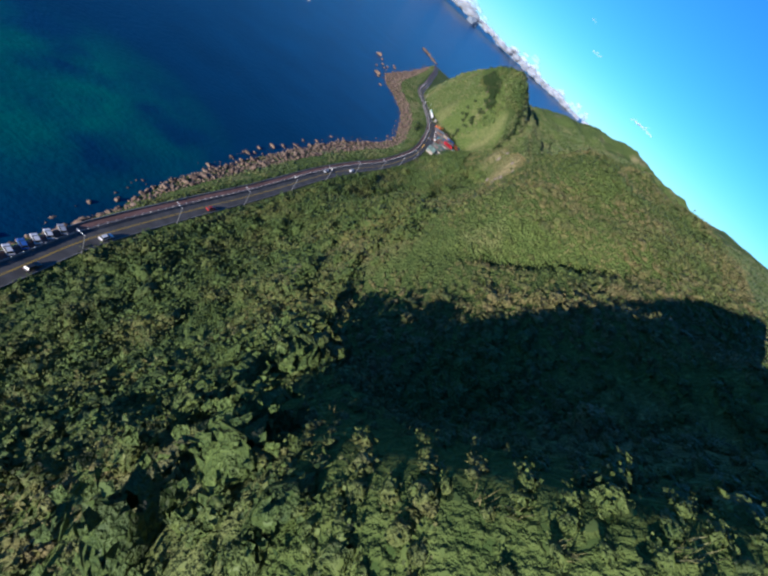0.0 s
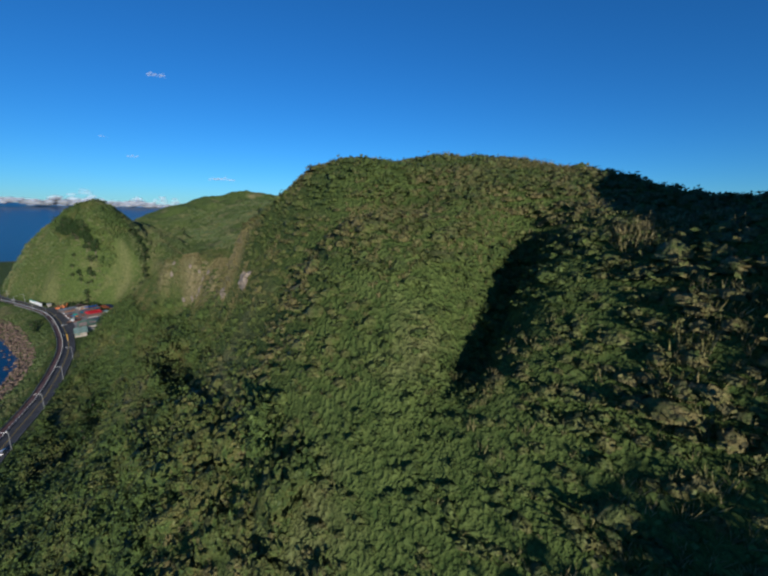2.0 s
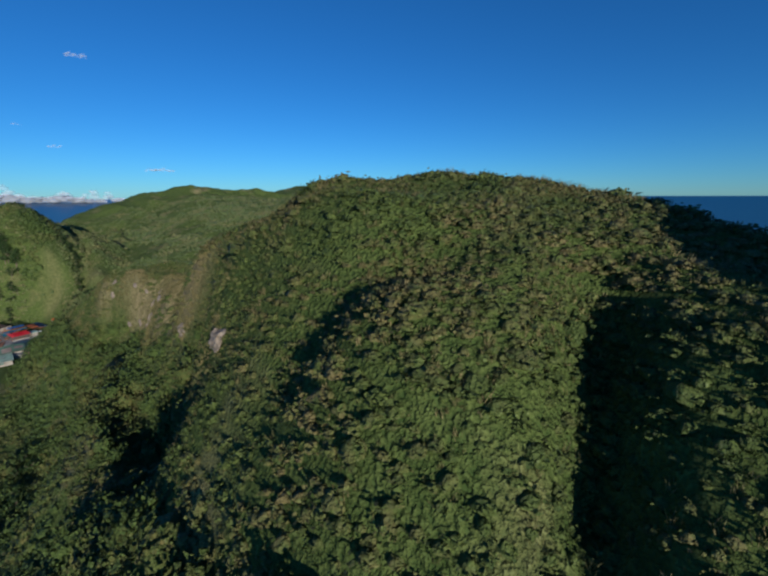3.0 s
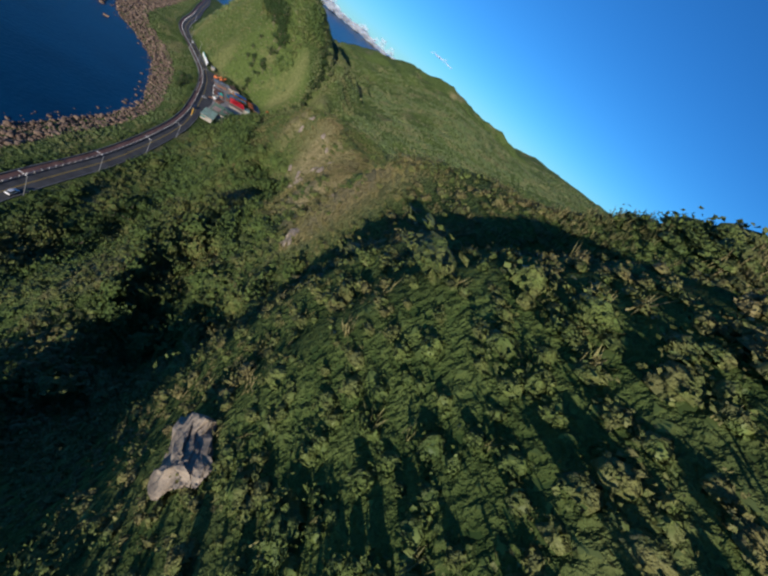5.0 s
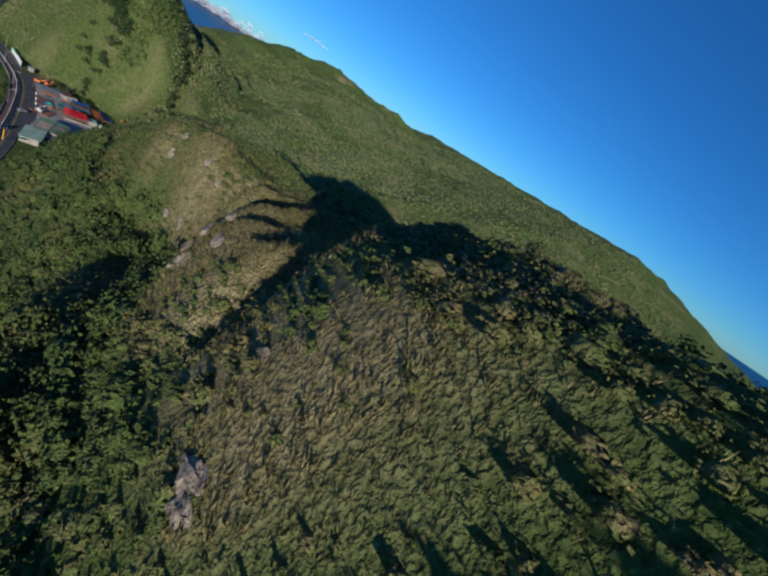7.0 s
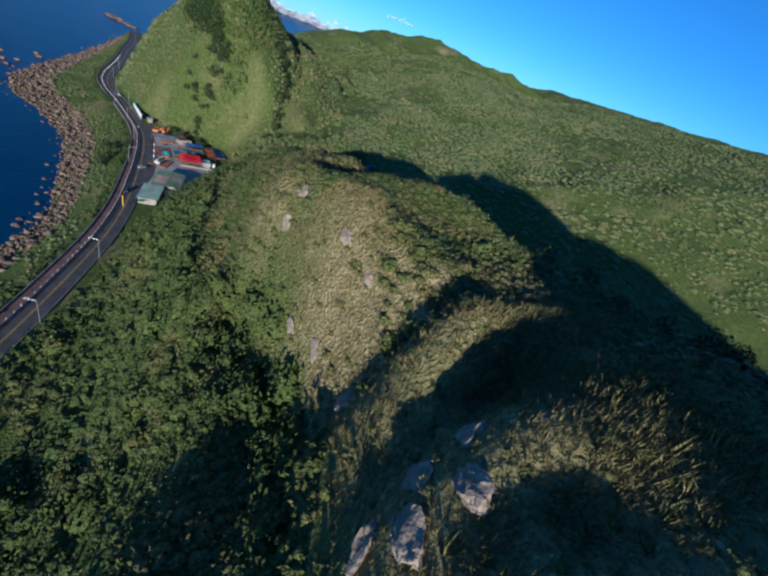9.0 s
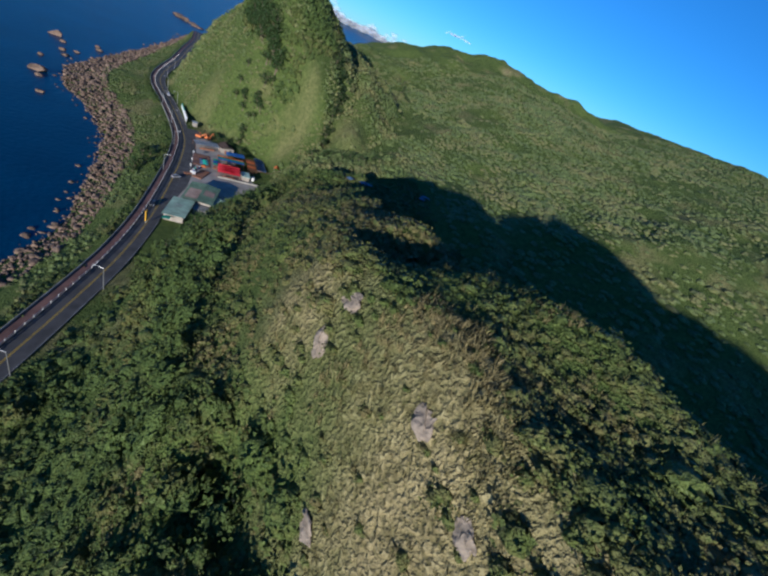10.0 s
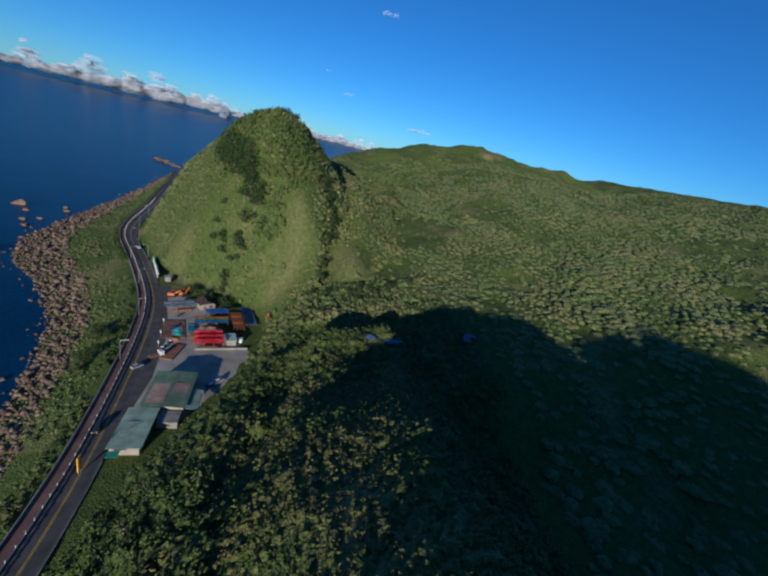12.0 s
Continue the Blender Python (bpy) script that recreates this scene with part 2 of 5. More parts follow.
SPUR = [(4, 665, 90, 0.75), (32, 622, 80, 0.75), (34, 568, 64, 0.85), (30, 534, 48, 1.0)]
FLAT_WIDTH = ([416, 432, 448, 488, 513, 532, 547, 560, 574], [7.5, 17, 27, 42, 50, 47, 28, 16, 7.5])
# a rib that runs down from the crest, with the height of its back
RIB = [(-4, 55, 85.5), (-1, 49.5, 91.5), (1.5, 43.5, 97.5), (3.3, 37, 103.5), (4.6, 32.5, 109), (7, 30.2, 114), (9.5, 30, 118), (17, 31.5, 123.5), (26, 36.5, 128.5), (38, 38, 132)]
VALLEY = ([-35, -25, 0, 30, 62, 120, 300, 500], [9, 11, 28, 39, 46, 58, 98, 140])


def curve(x, xs, ys):
    """A smooth curve through the values ys (numbers or rows) at the stations xs."""
    xs, ys = np.asarray(xs, float), np.asarray(ys, float)
    x = np.clip(x, xs[0], xs[-1] - 1e-6)
    i = np.clip(np.searchsorted(xs, x, side="right") - 1, 0, len(xs) - 2)
    h, m = xs[i + 1] - xs[i], np.gradient(ys, xs, axis=0)
    s = (x - xs[i]) / h
    if ys.ndim == 2:
        s, h = s[..., None], h[..., None]
    return (2 * s ** 3 - 3 * s ** 2 + 1) * ys[i] + (s ** 3 - 2 * s ** 2 + s) * h * m[i] + (3 * s ** 2 - 2 * s ** 3) * ys[i + 1] + (s ** 3 - s ** 2) * h * m[i + 1]


def hill_foot(y):
    return np.interp(y, ROAD_LINE[:, 1], ROAD_LINE[:, 0]) + np.interp(y, ST_FOOT_Y, ST_FOOT)


def near_hill(x, y):
    """The near hill's own height: a profile from foot to crest that changes along the coast."""
    crest, top, foot = curve(y, ST_Y, ST_CREST), curve(y, ST_Y, ST_TOP), hill_foot(y)
    f = np.clip((x - foot) / (crest - foot), 0, 1)
    rows = np.concatenate([np.zeros(x.shape + (1,)), curve(y, ST_Y, SLOPE), np.ones(x.shape + (1,))], -1)
    sf = np.asarray(SLOPE_F, float)
    m = np.gradient(rows, sf, axis=-1)
    i = np.clip(np.searchsorted(sf, f, side="right") - 1, 0, len(sf) - 2)
    h = sf[i + 1] - sf[i]
    s = (f - sf[i]) / h

    def at(a, k):
        return np.take_along_axis(a, k[..., None], -1)[..., 0]
    share = (2 * s ** 3 - 3 * s ** 2 + 1) * at(rows, i) + (s ** 3 - 2 * s ** 2 + s) * h * at(m, i) + (3 * s ** 2 - 2 * s ** 3) * at(rows, i + 1) + (s ** 3 - s ** 2) * h * at(m, i + 1)
    return 9 + (top - 9) * share - 0.72 * np.maximum(x - crest, 0)


def land(x, y):
    """The height of the ground at arrays of places."""
    road_d, shore_d = side_of(ROAD_LINE, x, y), side_of(SHORE_LINE, x, y)
    near = near_hill(x, y + rough(x, y, 30, 3) * 2.5 + rough(x, y, 11, 4) * 1.5)
    near -= np.maximum(y - 452, 0) * 1.2
    cut = np.zeros(x.shape)
    for x0, y0, x1, y1, deep, wide in GULLIES:
        dx, dy = x1 - x0, y1 - y0
        s = np.clip(((x - x0) * dx + (y - y0) * dy) / (dx * dx + dy * dy), 0, 1)
        d = np.hypot(x - x0 - s * dx, y - y0 - s * dy)
        fade = np.minimum(1, 0.4 + s * 2) * np.minimum(1, 0.4 + (1 - s) * 3) if deep > 0 else 1.0
        cut += deep * np.exp(-(d / wide) ** 2) * fade
    for (x0, y0, z0), (x1, y1, z1) in zip(RIB, RIB[1:]):
        dx, dy = x1 - x0, y1 - y0
        s = np.clip(((x - x0) * dx + (y - y0) * dy) / (dx * dx + dy * dy), 0, 1)
        d = np.hypot(x - x0 - s * dx, y - y0 - s * dy)
        near = np.maximum(near, z0 + (z1 - z0) * s - 1.8 * (np.sqrt(d * d + 4) - 2))
    far = np.full(x.shape, -50.0)
    for (x0, y0, z0, k0), (x1, y1, z1, k1) in list(zip(FAR, FAR[1:])) + list(zip(SPUR, SPUR[1:])):
        dx, dy = x1 - x0, y1 - y0
        s = np.clip(((x - x0) * dx + (y - y0) * dy) / (dx * dx + dy * dy), 0, 1)
        d = np.hypot(x - x0 - s * dx, y - y0 - s * dy)
        far = np.maximum(far, z0 + (z1 - z0) * s - (k0 + (k1 - k0) * s) * (np.sqrt(d * d + 64) - 8))
    near, far = near - cut, far - cut
    far -= 0.9 * np.maximum(-84 + (y - 640) * 0.55 - x, 0) * np.clip((y - 625) / 40, 0, 1)
    for (x0, y0, z0), (x1, y1, z1) in zip(SHOULDER, SHOULDER[1:]):
        dx, dy = x1 - x0, y1 - y0
        s = np.clip(((x - x0) * dx + (y - y0) * dy) / (dx * dx + dy * dy), 0, 1)
        d = np.hypot(x - x0 - s * dx, y - y0 - s * dy)
        far = np.maximum(far, z0 + (z1 - z0) * s - 1.3 * (np.sqrt(d * d + 36) - 6) - cut)
    far += rough(x, y, 40, 7) * 4 + rough(x, y, 16, 8) * 2.2
    floor = np.interp(x, *VALLEY) + rough(x, y, 25, 9) * 1.2 * (x > -15)
    floor += np.interp(x, [30, 80, 156, 212, 300, 360], [0, 0.09, 0.13, 0.13, 0.06, 0]) * np.clip(y - 490, 0, 350)
    floor = np.where(y < 430, np.maximum(floor - (430 - y) * 0.3, np.where(x > 30, 40.0, -99.0)), floor)
    hill = np.maximum(np.maximum(near, far), floor)
    hill += (rough(x, y, 18, 1) * 1.6 + rough(x, y, 7, 2) * 0.8) * np.clip((hill - 14) / 25, 0, 1)
    lot = 9 + (1.25 + 0.7 * np.clip((y - 520) / 40, 0, 1)) * np.maximum(road_d - np.interp(y, *FLAT_WIDTH), 0)
    z_in = np.minimum(np.maximum(hill, ROAD_Z), lot + 60 * np.clip((75 - y) / 15, 0, 1))
    reach = np.maximum(-road_d - 7.4, 0)
    t = np.clip(shore_d / np.maximum(shore_d + reach, 1e-3), 0, 1)
    bank = np.interp(t, [0, .35, .6, 1], [0, 2.2, 5.2, ROAD_Z]) + rough(x, y, 6, 5) * 0.5 * (t < 0.9)
    z_out = np.where(shore_d > 0, bank, np.maximum(shore_d * 0.18, -6))
    z = np.where(road_d > 0, z_in, np.where(road_d > -7.4, ROAD_Z, z_out))
    inside = np.abs(road_d + 1.4) < 5.7
    return np.where(inside, np.minimum(z, ROAD_Z - 0.25), z)


CELL = 2.7
GX, GY = np.arange(-340, 601, CELL), np.arange(-160, 961, CELL)
XX, YY = np.meshgrid(GX, GY)
ZZ = land(XX, YY)


def height(x, y):
    """The ground's height from its grid."""
    u, v = np.clip((x - GX[0]) / CELL, 0, len(GX) - 1.001), np.clip((y - GY[0]) / CELL, 0, len(GY) - 1.001)
    i, j = u.astype(int), v.astype(int)
    a, b = u - i, v - j
    return (ZZ[j, i] * (1 - a) + ZZ[j, i + 1] * a) * (1 - b) + (ZZ[j + 1, i] * (1 - a) + ZZ[j + 1, i + 1] * a) * b


def mesh_from(name, verts, faces, mat, smooth=False):
    """An object from arrays of corners and of faces that all have the same number of corners."""
    me = bpy.data.meshes.new(name)
    faces = np.asarray(faces, np.int32)
    k = faces.shape[1]
    me.vertices.add(len(verts))
    me.vertices.foreach_set("co", np.asarray(verts, np.float32).ravel())
    me.loops.add(faces.size)
    me.loops.foreach_set("vertex_index", faces.ravel())
    me.polygons.add(len(faces))
    me.polygons.foreach_set("loop_start", np.arange(0, faces.size, k, dtype=np.int32))
    me.polygons.foreach_set("loop_total", np.full(len(faces), k, np.int32))
    if smooth:
        me.polygons.foreach_set("use_smooth", np.ones(len(faces), bool))
    me.update(calc_edges=True)
    me.validate()
    me.materials.append(mat)
    return new(name, me)


def sheet(name, xs, ys, zs, mat, smooth=True):
    r, c = zs.shape
    X, Y = np.meshgrid(xs, ys)
    v = np.stack([X.ravel(), Y.ravel(), zs.ravel()], 1)
    i = np.arange(r * c).reshape(r, c)
    f = np.stack([i[:-1, :-1].ravel(), i[:-1, 1:].ravel(), i[1:, 1:].ravel(), i[1:, :-1].ravel()], 1)
    return mesh_from(name, v, f, mat, smooth)


def dry_side(x, y):
    """Metres uphill of the ragged line where the wood gives way to dry grass."""
    line = np.interp(y, [150, 165, 180, 200, 240, 258, 274, 290, 300, 312, 335], [16, 16.5, 16, 13, 13, 17, 20, 16, 14, 8, 4])
    return x - line - 2.2 * rough(x, y, 12, 62) - 1.2 * rough(x, y, 4, 63)


def dry_top(y):
    """The share of the slope at which the dry grass ends below the crest."""
    return np.interp(y, [165, 205, 240, 272, 290, 303, 330], [0.80, 0.81, 0.86, 0.9, 0.84, 0.77, 0.8])


def dry_cover(x, y):
    """The share of straw-coloured grass in the ground's growth, 0 to 1."""
    f = (x - hill_foot(y)) / (curve(y, ST_Y, ST_CREST) - hill_foot(y))
    w = np.clip(dry_side(x, y) / 3 + 0.5, 0, 1) * np.clip((dry_top(y) + 0.05 - f) / 0.06, 0, 1) * np.clip((y - 182) / 16, 0, 1) * np.clip((330 - y) / 20, 0, 1)
    for px, py, rx, ry in ((-5, 537, 11, 15), (29, 531, 13, 17), (-66, 572, 9, 20)):
        w = np.maximum(w, 0.3 * np.clip(2.2 - 2 * np.hypot((x - px) / rx, (y - py) / ry), 0, 1))
    return np.clip(w * (0.8 + 0.5 * rough(x, y, 9, 61)), 0, 1)


ground = tagged(sheet("ground", GX, GY, ZZ, M_GROUND), "steep green and tan coastal hillside with gullies", "hillside", kind="structure")

cover = ground.data.attributes.new("dry_cover", "FLOAT", "POINT")
cover.data.foreach_set("value", dry_cover(XX, YY).astype(np.float32).ravel())

# the sea, out to the horizon, with a slight rise far out
rings = np.concatenate([np.linspace(1, 900, 16), np.geomspace(1000, 4900, 24)])
turns = np.linspace(0, 2 * np.pi, 97)[:-1]
sv = [(r * math.cos(a) - 60, r * math.sin(a) + 250, 88 * max(0, (r - 1200) / 3700) ** 2) for r in rings for a in turns]
nt = len(turns)
sf = [(k * nt + j, k * nt + (j + 1) % nt, (k + 1) * nt + (j + 1) % nt, (k + 1) * nt + j) for k in range(len(rings) - 1) for j in range(nt)]
sea = tagged(mesh_from("water", sv, sf, M_SEA, True), "deep blue calm sea with turquoise shallows", "sea", kind="structure")


# ---------------------------------------------------------------- road
def ribbon(name, line, left, right, z, mat, z2=None):
    """A strip along a line between two offsets to its right."""
    line = np.asarray(line)
    d = np.gradient(line, axis=0)
    d /= np.linalg.norm(d, axis=1)[:, None]
    nrm = np.stack([d[:, 1], -d[:, 0]], 1)
    a, b = line + nrm * left, line + nrm * right
    n = len(line)
    v = np.concatenate([np.c_[a, np.full(n, z)], np.c_[b, np.full(n, z if z2 is None else z2)]])
    i = np.arange(n - 1)
    return mesh_from(name, v, np.stack([i, i + n, i + n + 1, i + 1], 1), mat)


tagged(ribbon("road", ROAD_LINE, -3.35, 3.35, ROAD_Z, M_ASPHALT), "two-lane grey asphalt coast road", "road", kind="structure")
APRON = ROAD_LINE[(ROAD_LINE[:, 1] > 428) & (ROAD_LINE[:, 1] < 548)]
tagged(ribbon("road", APRON, 3.35, 9.5, ROAD_Z + 0.006, M_ASPHALT), "worn asphalt apron between road and parking yard", "road", kind="structure")
tagged(ribbon("pavement", ROAD_LINE, -6.3, -3.55, ROAD_Z + 0.12, M_PATH), "reddish brown seaside path beside the road", "path", kind="structure")


# ---------------------------------------------------------------- plants as stuff
RNG = np.random.default_rng(7)


def lumps(u, seed):
    """The uneven radius of a bush in the directions u."""
    return (0.82 + 0.16 * np.sin(u[:, :1] * 5 + seed) * np.sin(u[:, 1:2] * 6 + seed * 2)
            + 0.10 * np.sin(u[:, 2:] * 9 + u[:, :1] * 7 + seed * 3))


def leafage(leaves, size, spread, seed, low=-0.15):
    """Separate bent leaf faces over a rounded bush: corners (4 a leaf)."""
    g = np.random.default_rng(seed)
    u = g.normal(size=(leaves, 3))
    u[:, 2] = np.abs(u[:, 2]) * 0.9 + low
    u /= np.linalg.norm(u, axis=1)[:, None]
    c = u * (lumps(u, seed) + g.uniform(-0.18, 0.2, (leaves, 1)))
    nrm = u + g.normal(size=(leaves, 3)) * spread
    nrm /= np.linalg.norm(nrm, axis=1)[:, None]
    side = np.cross(nrm, g.normal(size=(leaves, 3)))
    side /= np.linalg.norm(side, axis=1)[:, None]
    up = np.cross(nrm, side)
    s = size * g.uniform(0.6, 1.25, (leaves, 1))
    bend = nrm * s * 0.3
    return np.stack([c - side * s, c - up * s * 0.7 - bend, c + side * s, c + up * s * 0.7 - bend], 1)


def bush(seed, rings, segs, leaves, size, flat=0.9, spread=0.6):
    """A rounded, uneven bush: a lumpy body with separate leaves standing out of it; corners and faces."""
    g = np.random.default_rng(seed + 900)
    lat = np.linspace(-0.3, 1.45, rings + 1)
    a = np.arange(segs) / segs * 2 * np.pi
    u = np.stack([np.outer(np.cos(lat), np.cos(a)), np.outer(np.cos(lat), np.sin(a)), np.outer(np.sin(lat), np.ones(segs))], -1).reshape(-1, 3)
    v = u * (lumps(u, seed) * (0.76 if leaves else 0.95) + g.uniform(-0.09, 0.09, (len(u), 1)))
    k = np.arange(rings * segs)
    nxt = k - k % segs + (k % segs + 1) % segs
    f = np.stack([k, nxt, nxt + segs, k + segs], 1)
    if leaves:
        q = leafage(leaves, size, spread, seed).reshape(-1, 3)
        f = np.concatenate([f, np.arange(len(q)).reshape(-1, 4) + len(v)])
        v = np.concatenate([v, q])
    return v * (1, 1, flat), f


def strew(name, places, radius, templates, mat, label, category, smooth=True):
    """One mesh of many plants, each a turned and scaled template, standing on the ground."""
    k = len(places)
    pick = RNG.integers(0, len(templates), k)
    turn = RNG.uniform(0, 2 * np.pi, k)
    tall = RNG.uniform(0.75, 1.25, k)
    long, broad = RNG.uniform(0.8, 1.35, k), RNG.uniform(0.75, 1.2, k)
    lean = RNG.normal(size=(k, 2)) * 0.18
    vs, fs, n = [], [], 0
    for t, (q, f) in enumerate(templates):
        w = np.where(pick == t)[0]
        if not len(w):
            continue
        c, s = np.cos(turn[w])[:, None], np.sin(turn[w])[:, None]
        qx, qy = q[:, 0] * long[w, None], q[:, 1] * broad[w, None]
        x = (qx * c - qy * s) * radius[w, None] + places[w, 0:1]
        y = (qx * s + qy * c) * radius[w, None] + places[w, 1:2]
        z = q[:, 2] * radius[w, None] * tall[w, None]
        x, y, z = x + z * lean[w, 0:1], y + z * lean[w, 1:2], z + places[w, 2:3]
        vs.append(np.stack([x, y, z], -1).reshape(-1, 3))
        fs.append((f[None] + (np.arange(len(w)) * len(q))[:, None, None]).reshape(-1, 4) + n)
        n += len(w) * len(q)
    ob = mesh_from(name, np.concatenate(vs), np.concatenate(fs), mat, smooth)
    return tagged(ob, label, category, kind="stuff")


def spots(x0, x1, y0, y1, gap):
    """Jittered places on the ground."""
    x, y = np.meshgrid(np.arange(x0, x1, gap), np.arange(y0, y1, gap))
    x, y = x.ravel() + RNG.uniform(-.5, .5, x.size) * gap, y.ravel() + RNG.uniform(-.5, .5, y.size) * gap
    return np.stack([x, y, height(x, y)], 1)


def crest_x(y):
    return curve(y, ST_Y, ST_CREST)


def slope_share(x, y):
    """How far up the near hill's seaward side a place lies, 0 to 1 at the crest."""
    return (x - hill_foot(y)) / (crest_x(y) - hill_foot(y))


BUSH_FINE = [bush(s, 2, 5, 22, 0.21, 0.58, 0.85) for s in range(9)]
BUSH_CLOSE = [bush(s + 80, 2, 6, 54, 0.14, 0.62, 0.85) for s in range(9)]
BUSH_NEAREST = [bush(s + 90, 2, 6, 50, 0.145, 0.7, 0.8) for s in range(9)]
BUSH = [bush(s + 10, 2, 5, 25, 0.19, 0.6, 0.85) for s in range(7)]
BUSH_MID = [bush(s + 60, 2, 5, 11, 0.27, 0.85, 0.6) for s in range(7)]
BUSH_WOOD = [bush(s + 120, 2, 6, 26, 0.23, 1.3, 0.6) for s in range(7)]
BUSH_FAR = [bush(s + 20, 2, 5, 0, 0, 0.4) for s in range(7)]


def yard(p):
    """Places on the built-up flat beside the road."""
    return (p[:, 0] > -95) & (p[:, 0] < -5) & (p[:, 1] > 413) & (p[:, 1] < 578) & (p[:, 2] < 10.6)


# scrub on the near hill: small and close-set on the upper slope, coarser bushes below and behind
def upper(p):
    return (slope_share(p[:, 0], p[:, 1]) > 0.43) & (p[:, 1] > -40) & (p[:, 1] < 420) & (p[:, 0] < crest_x(p[:, 1]) + 9)


def dry_part(p):
    share = slope_share(p[:, 0], p[:, 1])
    return (dry_side(p[:, 0], p[:, 1]) > 0) & (share < dry_top(p[:, 1])) & (p[:, 1] > 188 + 9 * rough(p[:, 0], p[:, 1], 9, 58)) & (p[:, 1] < 318) & (rough(p[:, 0], p[:, 1], 14, 31) > -0.5)


p = spots(-50, 110, -14, 420, 1.48)
keep = upper(p) & (side_of(ROAD_LINE, p[:, 0], p[:, 1]) > 8) & ~yard(p) & ~(dry_part(p) & (RNG.uniform(size=len(p)) < 0.62))
p = p[keep]
size = np.minimum(0.82 + RNG.gamma(2.0, 0.19, len(p)), 2.0) * (1 + 0.3 * rough(p[:, 0], p[:, 1], 12, 33))
size *= np.where(dry_part(p), 0.65, 1) * np.where(RNG.uniform(size=len(p)) < 0.06, 1.6, 1)
close = (p[:, 0] > -12) & (p[:, 0] < 36) & (p[:, 2] > 70) & ((p[:, 1] < 56) | ((p[:, 1] > 132) & (p[:, 1] < 200)) | ((p[:, 1] > 244) & (p[:, 1] < 330)))
strew("scrub", p[~close], size[~close], BUSH_FINE, M_SCRUB, "dense green hillside scrub with olive patches", "scrub")
nearest = close & (p[:, 0] < 31) & (((p[:, 1] > 138) & (p[:, 1] < 168)) | (p[:, 1] < 44))
close &= ~(nearest & (RNG.uniform(size=len(p)) < 0.88))
strew("ridge_scrub", p[close], size[close], BUSH_CLOSE, M_SCRUB, "small-leaved green and olive scrub on the ribs", "scrub")
p = np.concatenate([spots(-8, 33, 137, 169, 0.94), spots(-14, 20, 8, 45, 1.1)])
p = p[upper(p)]
size = (0.42 + RNG.gamma(2.0, 0.12, len(p))) * (1 + 0.35 * rough(p[:, 0], p[:, 1], 6, 36))
strew("rib_scrub", p, size, BUSH_NEAREST, M_SCRUB, "low twiggy small-leaved scrub on the backs of the ribs", "scrub")

p = spots(-120, 130, -20, 475, 2.4)
keep = ~upper(p) & (side_of(ROAD_LINE, p[:, 0], p[:, 1]) > np.where(p[:, 1] < 360, 4.9, 8)) & ~yard(p) & (p[:, 0] < crest_x(p[:, 1]) + np.where(p[:, 1] > 300, 34, 18)) & (RNG.uniform(size=len(p)) < 0.85)
p = p[keep]
size = np.minimum(1.2 + RNG.gamma(2.2, 0.42, len(p)), 3.1) * (1 + 0.3 * rough(p[:, 0], p[:, 1], 12, 34))
strew("lower_scrub", p, size, BUSH, M_WOOD_LEAF, "thick dark green bushes on the lower slope", "scrub")

# taller, rounder crowns in the wood below the cliffs
p = spots(-80, 40, 10, 410, 4.4)
share = slope_share(p[:, 0], p[:, 1])
keep = (share > 0.0) & ((share < 0.54) | ((p[:, 1] > 180) & (p[:, 1] < 312) & (dry_side(p[:, 0], p[:, 1]) < -1.5))) & (side_of(ROAD_LINE, p[:, 0], p[:, 1]) > 8) & (rough(p[:, 0], p[:, 1], 20, 35) > -0.3)
p = p[keep]
strew("wood_canopy", p, RNG.uniform(2.0, 4.5, len(p)), [bush(s + 40, 3, 8, 112, 0.125, 1.1, 0.8) for s in range(6)], M_WOOD_LEAF,
      "rounded green tree crowns of the hillside wood", "wood")

# the far hill: bare grassy lobes at its foot, dense scrub between them, sparser higher up
p = spots(-150, 480, 330, 800, 2.7)
rd = side_of(ROAD_LINE, p[:, 0], p[:, 1])
lobes = np.ones(len(p))
for x, y, rx, ry in ((-5, 539, 13, 16), (29, 534, 15, 22), (-70, 574, 14, 22), (75, 590, 26, 40), (140, 620, 30, 26)):
    lobes = np.minimum(lobes, np.hypot((p[:, 0] - x) / rx, (p[:, 1] - y) / ry) + 0.3 * rough(p[:, 0], p[:, 1], 8, 43))
share = np.where(lobes < 0.95, 0.08, np.where((p[:, 0] > 230) | (p[:, 1] > 700) | (p[:, 1] < 440), 0.4, np.where(p[:, 0] < 30, 0.95, 0.85)))
share = share * np.where(rough(p[:, 0], p[:, 1], 28, 41) > -0.6, 1, 0.35)
keep = (rd > 9) & (p[:, 2] > 12) & ~yard(p) & (RNG.uniform(size=len(p)) < share) & ((p[:, 1] > 476) | (p[:, 0] > crest_x(p[:, 1]) + 40))
p = p[keep]
size = RNG.uniform(1.5, 3.1, len(p)) * (1 + 0.35 * rough(p[:, 0], p[:, 1], 25, 42))
close = (p[:, 0] < 62) & (p[:, 1] < 650)
strew("far_scrub", p[~close], size[~close], BUSH_FAR, M_FAR, "green scrub and grass on the far hill", "scrub")
p = spots(-150, 62, 440, 650, 1.95)
lobes = np.ones(len(p)) * 2
